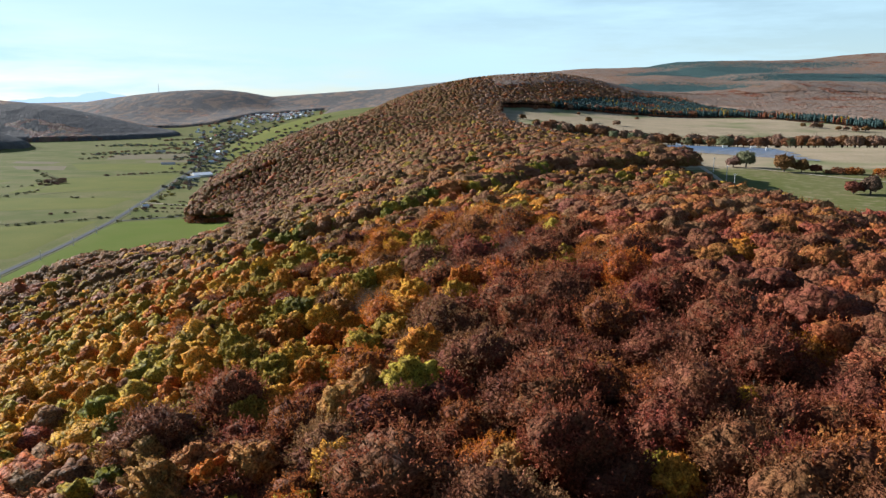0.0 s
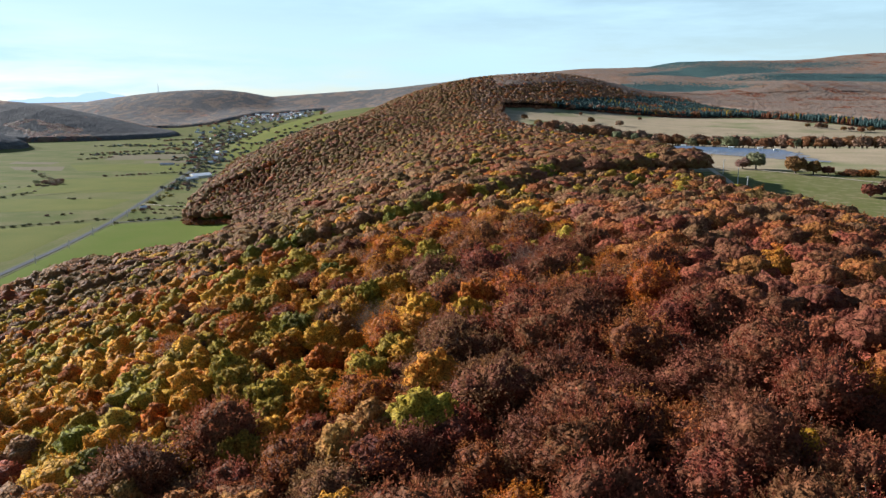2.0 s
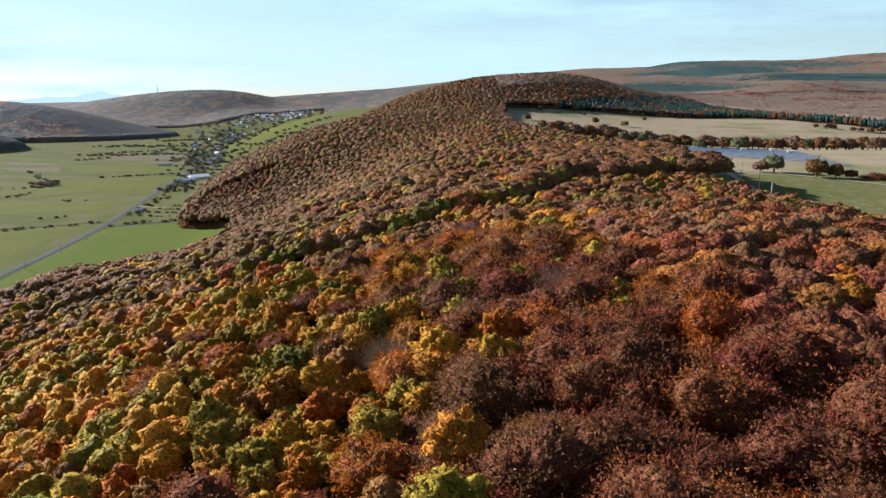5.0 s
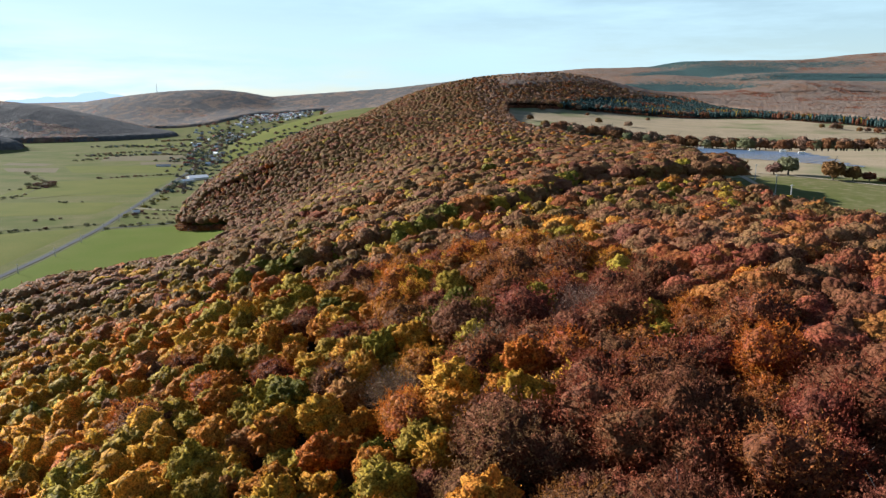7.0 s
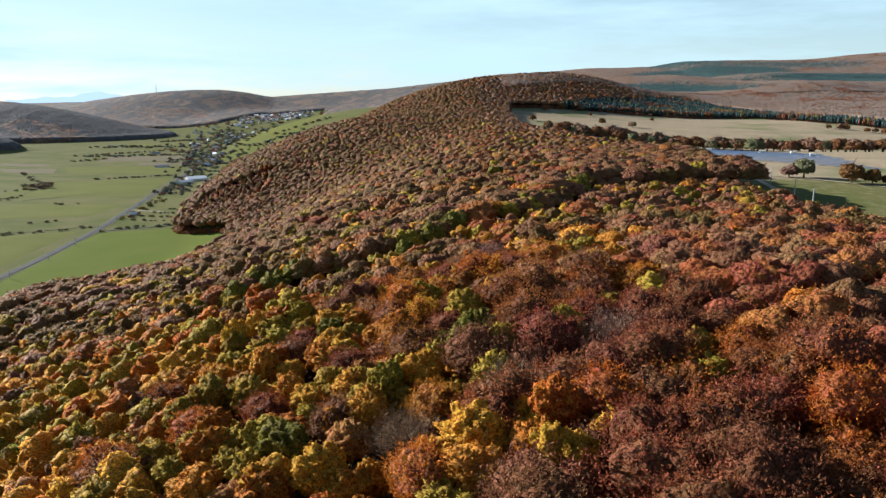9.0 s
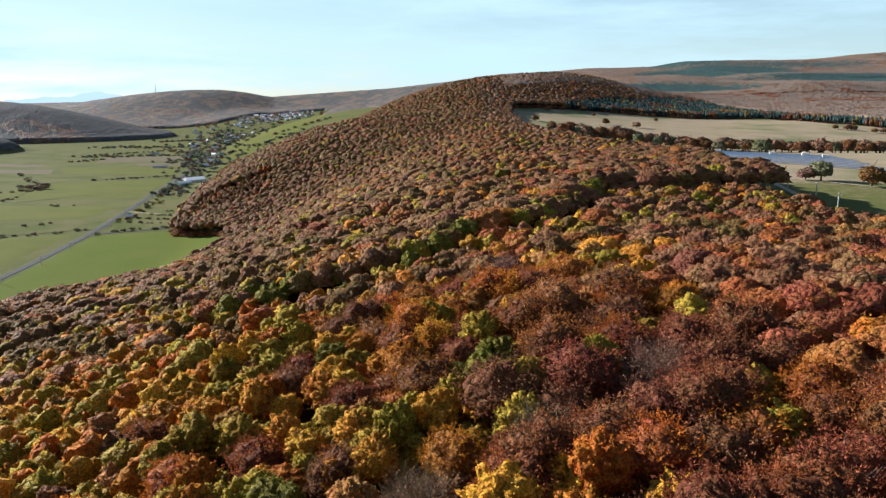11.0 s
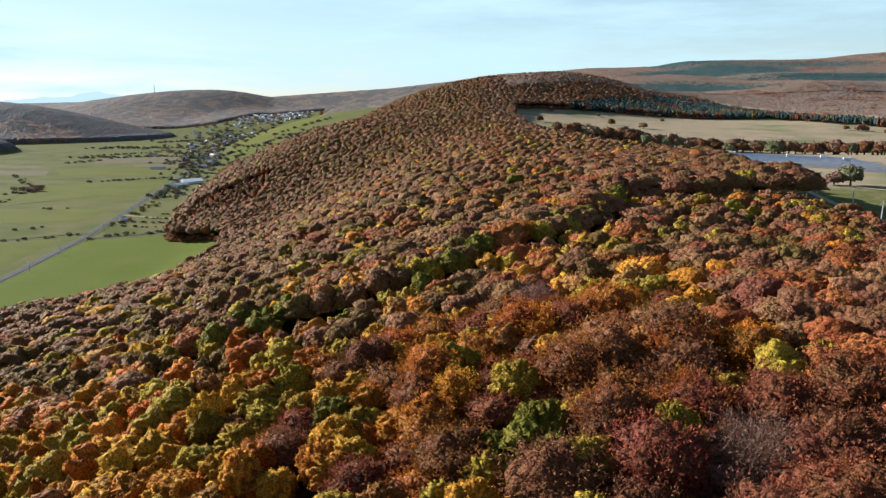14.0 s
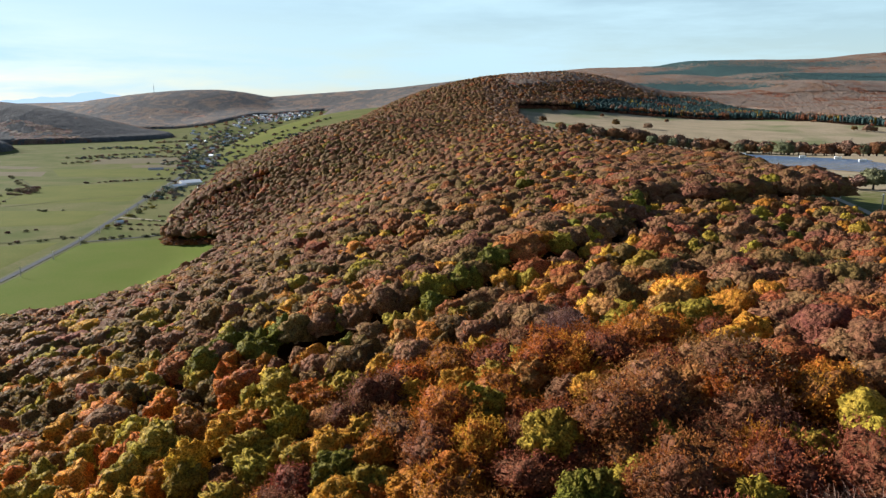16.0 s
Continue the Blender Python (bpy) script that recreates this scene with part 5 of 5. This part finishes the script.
house(-455, 1335, 38, "white", 34.0, 26.0, 5.0, 3.6, "farm buildings", "long white-roofed hall beside the road", False)
house(-456, 1284, 62, "white", 26.0, 14.0, 4.0, 2.4, "farm buildings", "pale-roofed shed beside the hall", False)
house(-366, 1130, 20, "red", 11.0, 8.0, 3.8, 3.0, "houses by the wood", "red-roofed house at the edge of the wood")
house(-375, 1165, 35, "brown", 15.0, 10.0, 4.2, 3.4, "houses by the wood", "dark-roofed house at the edge of the wood")
house(-385, 1205, 100, "red", 12.0, 9.0, 4.2, 3.4, "houses by the wood", "red-roofed house at the edge of the wood")
house(-350, 1085, 10, "red", 12.0, 9.0, 4.2, 3.4, "houses by the wood", "red-roofed house at the edge of the wood")
house(-627, 1622, 8, "grey", 30.0, 9.0, 3.2, 2.2, "field barns", "long low grey-roofed barn in the meadow", False)
house(-621, 1778, 20, "red", 18.0, 9.0, 4.2, 3.4, "village houses", "red-roofed farmhouse with white walls")
house(-590, 1760, 90, "red", 15.0, 10.0, 4.4, 3.6, "village houses", "red-roofed farmhouse with white walls")
house(-787, 1990, 15, "grey", 24.0, 9.0, 3.2, 2.2, "field barns", "long low grey-roofed barn in the meadow", False)
house(-384, 906, 50, "white", 7.0, 5.0, 2.6, 1.4, "garden sheds", "small pale shed in the gardens", False)
rng = np.random.default_rng(8)
for k in range(64):
    s = rng.uniform(0, 1)
    y = 1640 + 1600 * s
    x = np.interp(y, [p[1] for p in ROAD], [p[0] for p in ROAD]) + rng.choice([-1, 1]) * rng.uniform(16, 30 + 120 * s)
    roof = ["red", "grey", "white", "brown"][int(rng.integers(4))]
    house(x, y, rng.uniform(0, 180), roof, 14.0 if k % 2 else 11.0, 9.0, 3.8, 3.2, "village houses", f"white-walled village house with a {roof} roof")
for k in range(170):
    u, v = rng.uniform(0, 1), rng.uniform(0, 1)
    x, y = -930 + 320 * u - 40 * v, 3220 + 320 * v + 120 * u
    roof = ["white", "grey", "red", "white", "grey"][int(rng.integers(5))]
    house(x, y, rng.uniform(0, 180), roof, 12.0, 9.5, 4.6, 3.0, "houses of the far village", f"small far-off house with a {roof} roof", False)

# ---- poles and mast ----
CONCRETE = mottled("concrete", (0.52, 0.5, 0.46), (0.42, 0.4, 0.37), 0.8, 0.9)
STEEL, *_ = material("galvanised_steel", (0.45, 0.46, 0.47), 0.45, 0.8)
PORCELAIN, *_ = material("porcelain", (0.5, 0.46, 0.42), 0.25)


def pole(x, y, turn, high, group, label, first=[]):
    m = pose(x, y, float(ground_at(x, y)) - 0.3, 0, 0, turn)
    if first:
        ob = tagged(copy_thing(first[0], m), label, group=group)
    else:
        ob = tagged(new("power_pole"), label, "pole", group)
        v, f = tube([(0, 0, 0), (0, 0, 0.35), (0, 0, 0.72), (0, 0, 1.0)], [0.24, 0.2, 0.17, 0.14], 8)
        v[:, 2] *= 9.4
        part("shaft", mesh_of("shaft", v, np.full(len(f), 4), f.ravel(), [CONCRETE]), ob)
        bm = bmesh.new()
        box(bm, -1.0, 1.0, -0.2, -0.1, 8.7, 8.85)
        part("crossarm", made("crossarm", bm, STEEL), ob)
        for k in (-0.9, 0.0, 0.9):
            v, f = tube([(k, -0.15, 8.85), (k, -0.15, 8.95), (k, -0.15, 9.05), (k, -0.15, 9.15)], [0.03, 0.07, 0.06, 0.02], 6)
            part("insulator", mesh_of("insulator", v, np.full(len(f), 4), f.ravel(), [PORCELAIN]), ob)
        ob.matrix_basis = m
        first.append(ob)
    ob.scale = (1.3, 1.3, high / 9.4)
    return ob


for x, y in ((153, 371), (165, 412), (178, 467)):
    pole(x, y, 15, 10.0, "poles beside the grove", "pale concrete power pole on the grass by the grove")
for k in range(14):
    y = 470 + k * 62
    x = np.interp(y, [p[1] for p in ROAD], [p[0] for p in ROAD]) + 9
    pole(x, y, 75, 8.6, "poles along the road", "grey concrete power pole beside the country road")

mast = tagged(new("radio_mast"), "thin lattice radio mast on the far hilltop", "mast")
for k in range(3):
    a = k * 2 * math.pi / 3
    c_, s_ = math.cos(a), math.sin(a)
    v, f = tube([(c_ * 2.2, s_ * 2.2, 0), (c_ * 1.4, s_ * 1.4, 22), (c_ * 0.8, s_ * 0.8, 42), (c_ * 0.3, s_ * 0.3, 60)], [0.6, 0.55, 0.5, 0.4], 5)
    part("leg", mesh_of("leg", v, np.full(len(f), 4), f.ravel(), [STEEL]), mast)
for k in range(9):
    bm = bmesh.new()
    r = 2.0 - k * 0.19
    box(bm, -r, r, -0.25, 0.25, 4 + k * 6.4, 4.5 + k * 6.4)
    part("brace", made("brace", bm, STEEL), mast)
mx, my = -1620, 4140
mast.matrix_basis = pose(mx, my, float(ground_at(mx, my)))

# ---- solar field ----
CELLS, *_ = material("solar_cells", (0.05, 0.07, 0.115), 0.3)
BACKING = mottled("panel_backing", (0.62, 0.65, 0.70), (0.55, 0.58, 0.63), 0.5, 0.5)
CABIN = mottled("white_cabin", (0.8, 0.8, 0.78), (0.7, 0.7, 0.68), 0.6, 0.6)


bm = bmesh.new()
box(bm, 0.05, 11.9, 0, 3.2, 0, 0.06)
PANEL = made("panel", bm, BACKING)
PANEL.materials.append(CELLS)
for p in PANEL.polygons:
    if p.normal.z > 0.9:
        p.material_index = 1
bm = bmesh.new()
box(bm, -0.08, 0.08, -0.08, 0.08, 0, 1.0)
POST = made("post", bm, STEEL)
# the rows run down the gentle slope, one behind the other
ax, ay = 0.59, -0.807
tilt = Euler((radians(8), 0, math.atan2(ay, ax))).to_matrix().to_4x4()
for r in range(9):
    row = tagged(new("solar_panel_row"), "long row of tilted blue solar panels on steel posts", "solar panels", "rows of the solar field")
    start = -66 - 4 * r
    ox, oy = 226 + 0.807 * 13.5 * r + ax * start, 624 + 0.59 * 13.5 * r + ay * start
    base = float(ground_at(ox, oy))
    row.matrix_basis = pose(ox, oy, base)
    for k in range(round((98 - 11.3 * r - start) / 12)):
        x, y = ox + ax * 12 * k, oy + ay * 12 * k
        z = float(ground_at(x, y)) - base
        p = part("panel", PANEL, row)
        p.matrix_basis = Matrix.Translation((x - ox, y - oy, z + 0.7)) @ tilt
        q_ = part("post", POST, row)
        q_.location = (x - ox + 6 * ax + 1.2, y - oy + 6 * ay + 0.9, z - 0.2)


def cabin(x, y, turn, first=[]):
    m = pose(x, y, float(ground_at(x, y)) + 0.0, 0, 0, turn)
    if first:
        return copy_thing(first[0], m)
    ob = tagged(new("inverter_cabin"), "small white inverter cabin among the panel rows", "cabin", "cabins of the solar field")
    bm = bmesh.new()
    box(bm, -3.4, 3.4, -1.5, 1.5, 0, 3.6)
    part("body", made("body", bm, CABIN), ob)
    bm = bmesh.new()
    box(bm, -3.6, 3.6, -1.7, 1.7, 3.6, 3.85)
    part("roof", made("roof", bm, CABIN), ob)
    bm = bmesh.new()
    box(bm, -0.6, 0.6, -1.56, -1.5, 0.15, 2.3)
    part("door", made("door", bm, STEEL), ob)
    ob.matrix_basis = m
    first.append(ob)
    return ob


for x, y in ((246, 748), (281, 712), (304, 700), (303, 664)):
    cabin(x, y, -18).scale = (0.75, 0.75, 0.75)
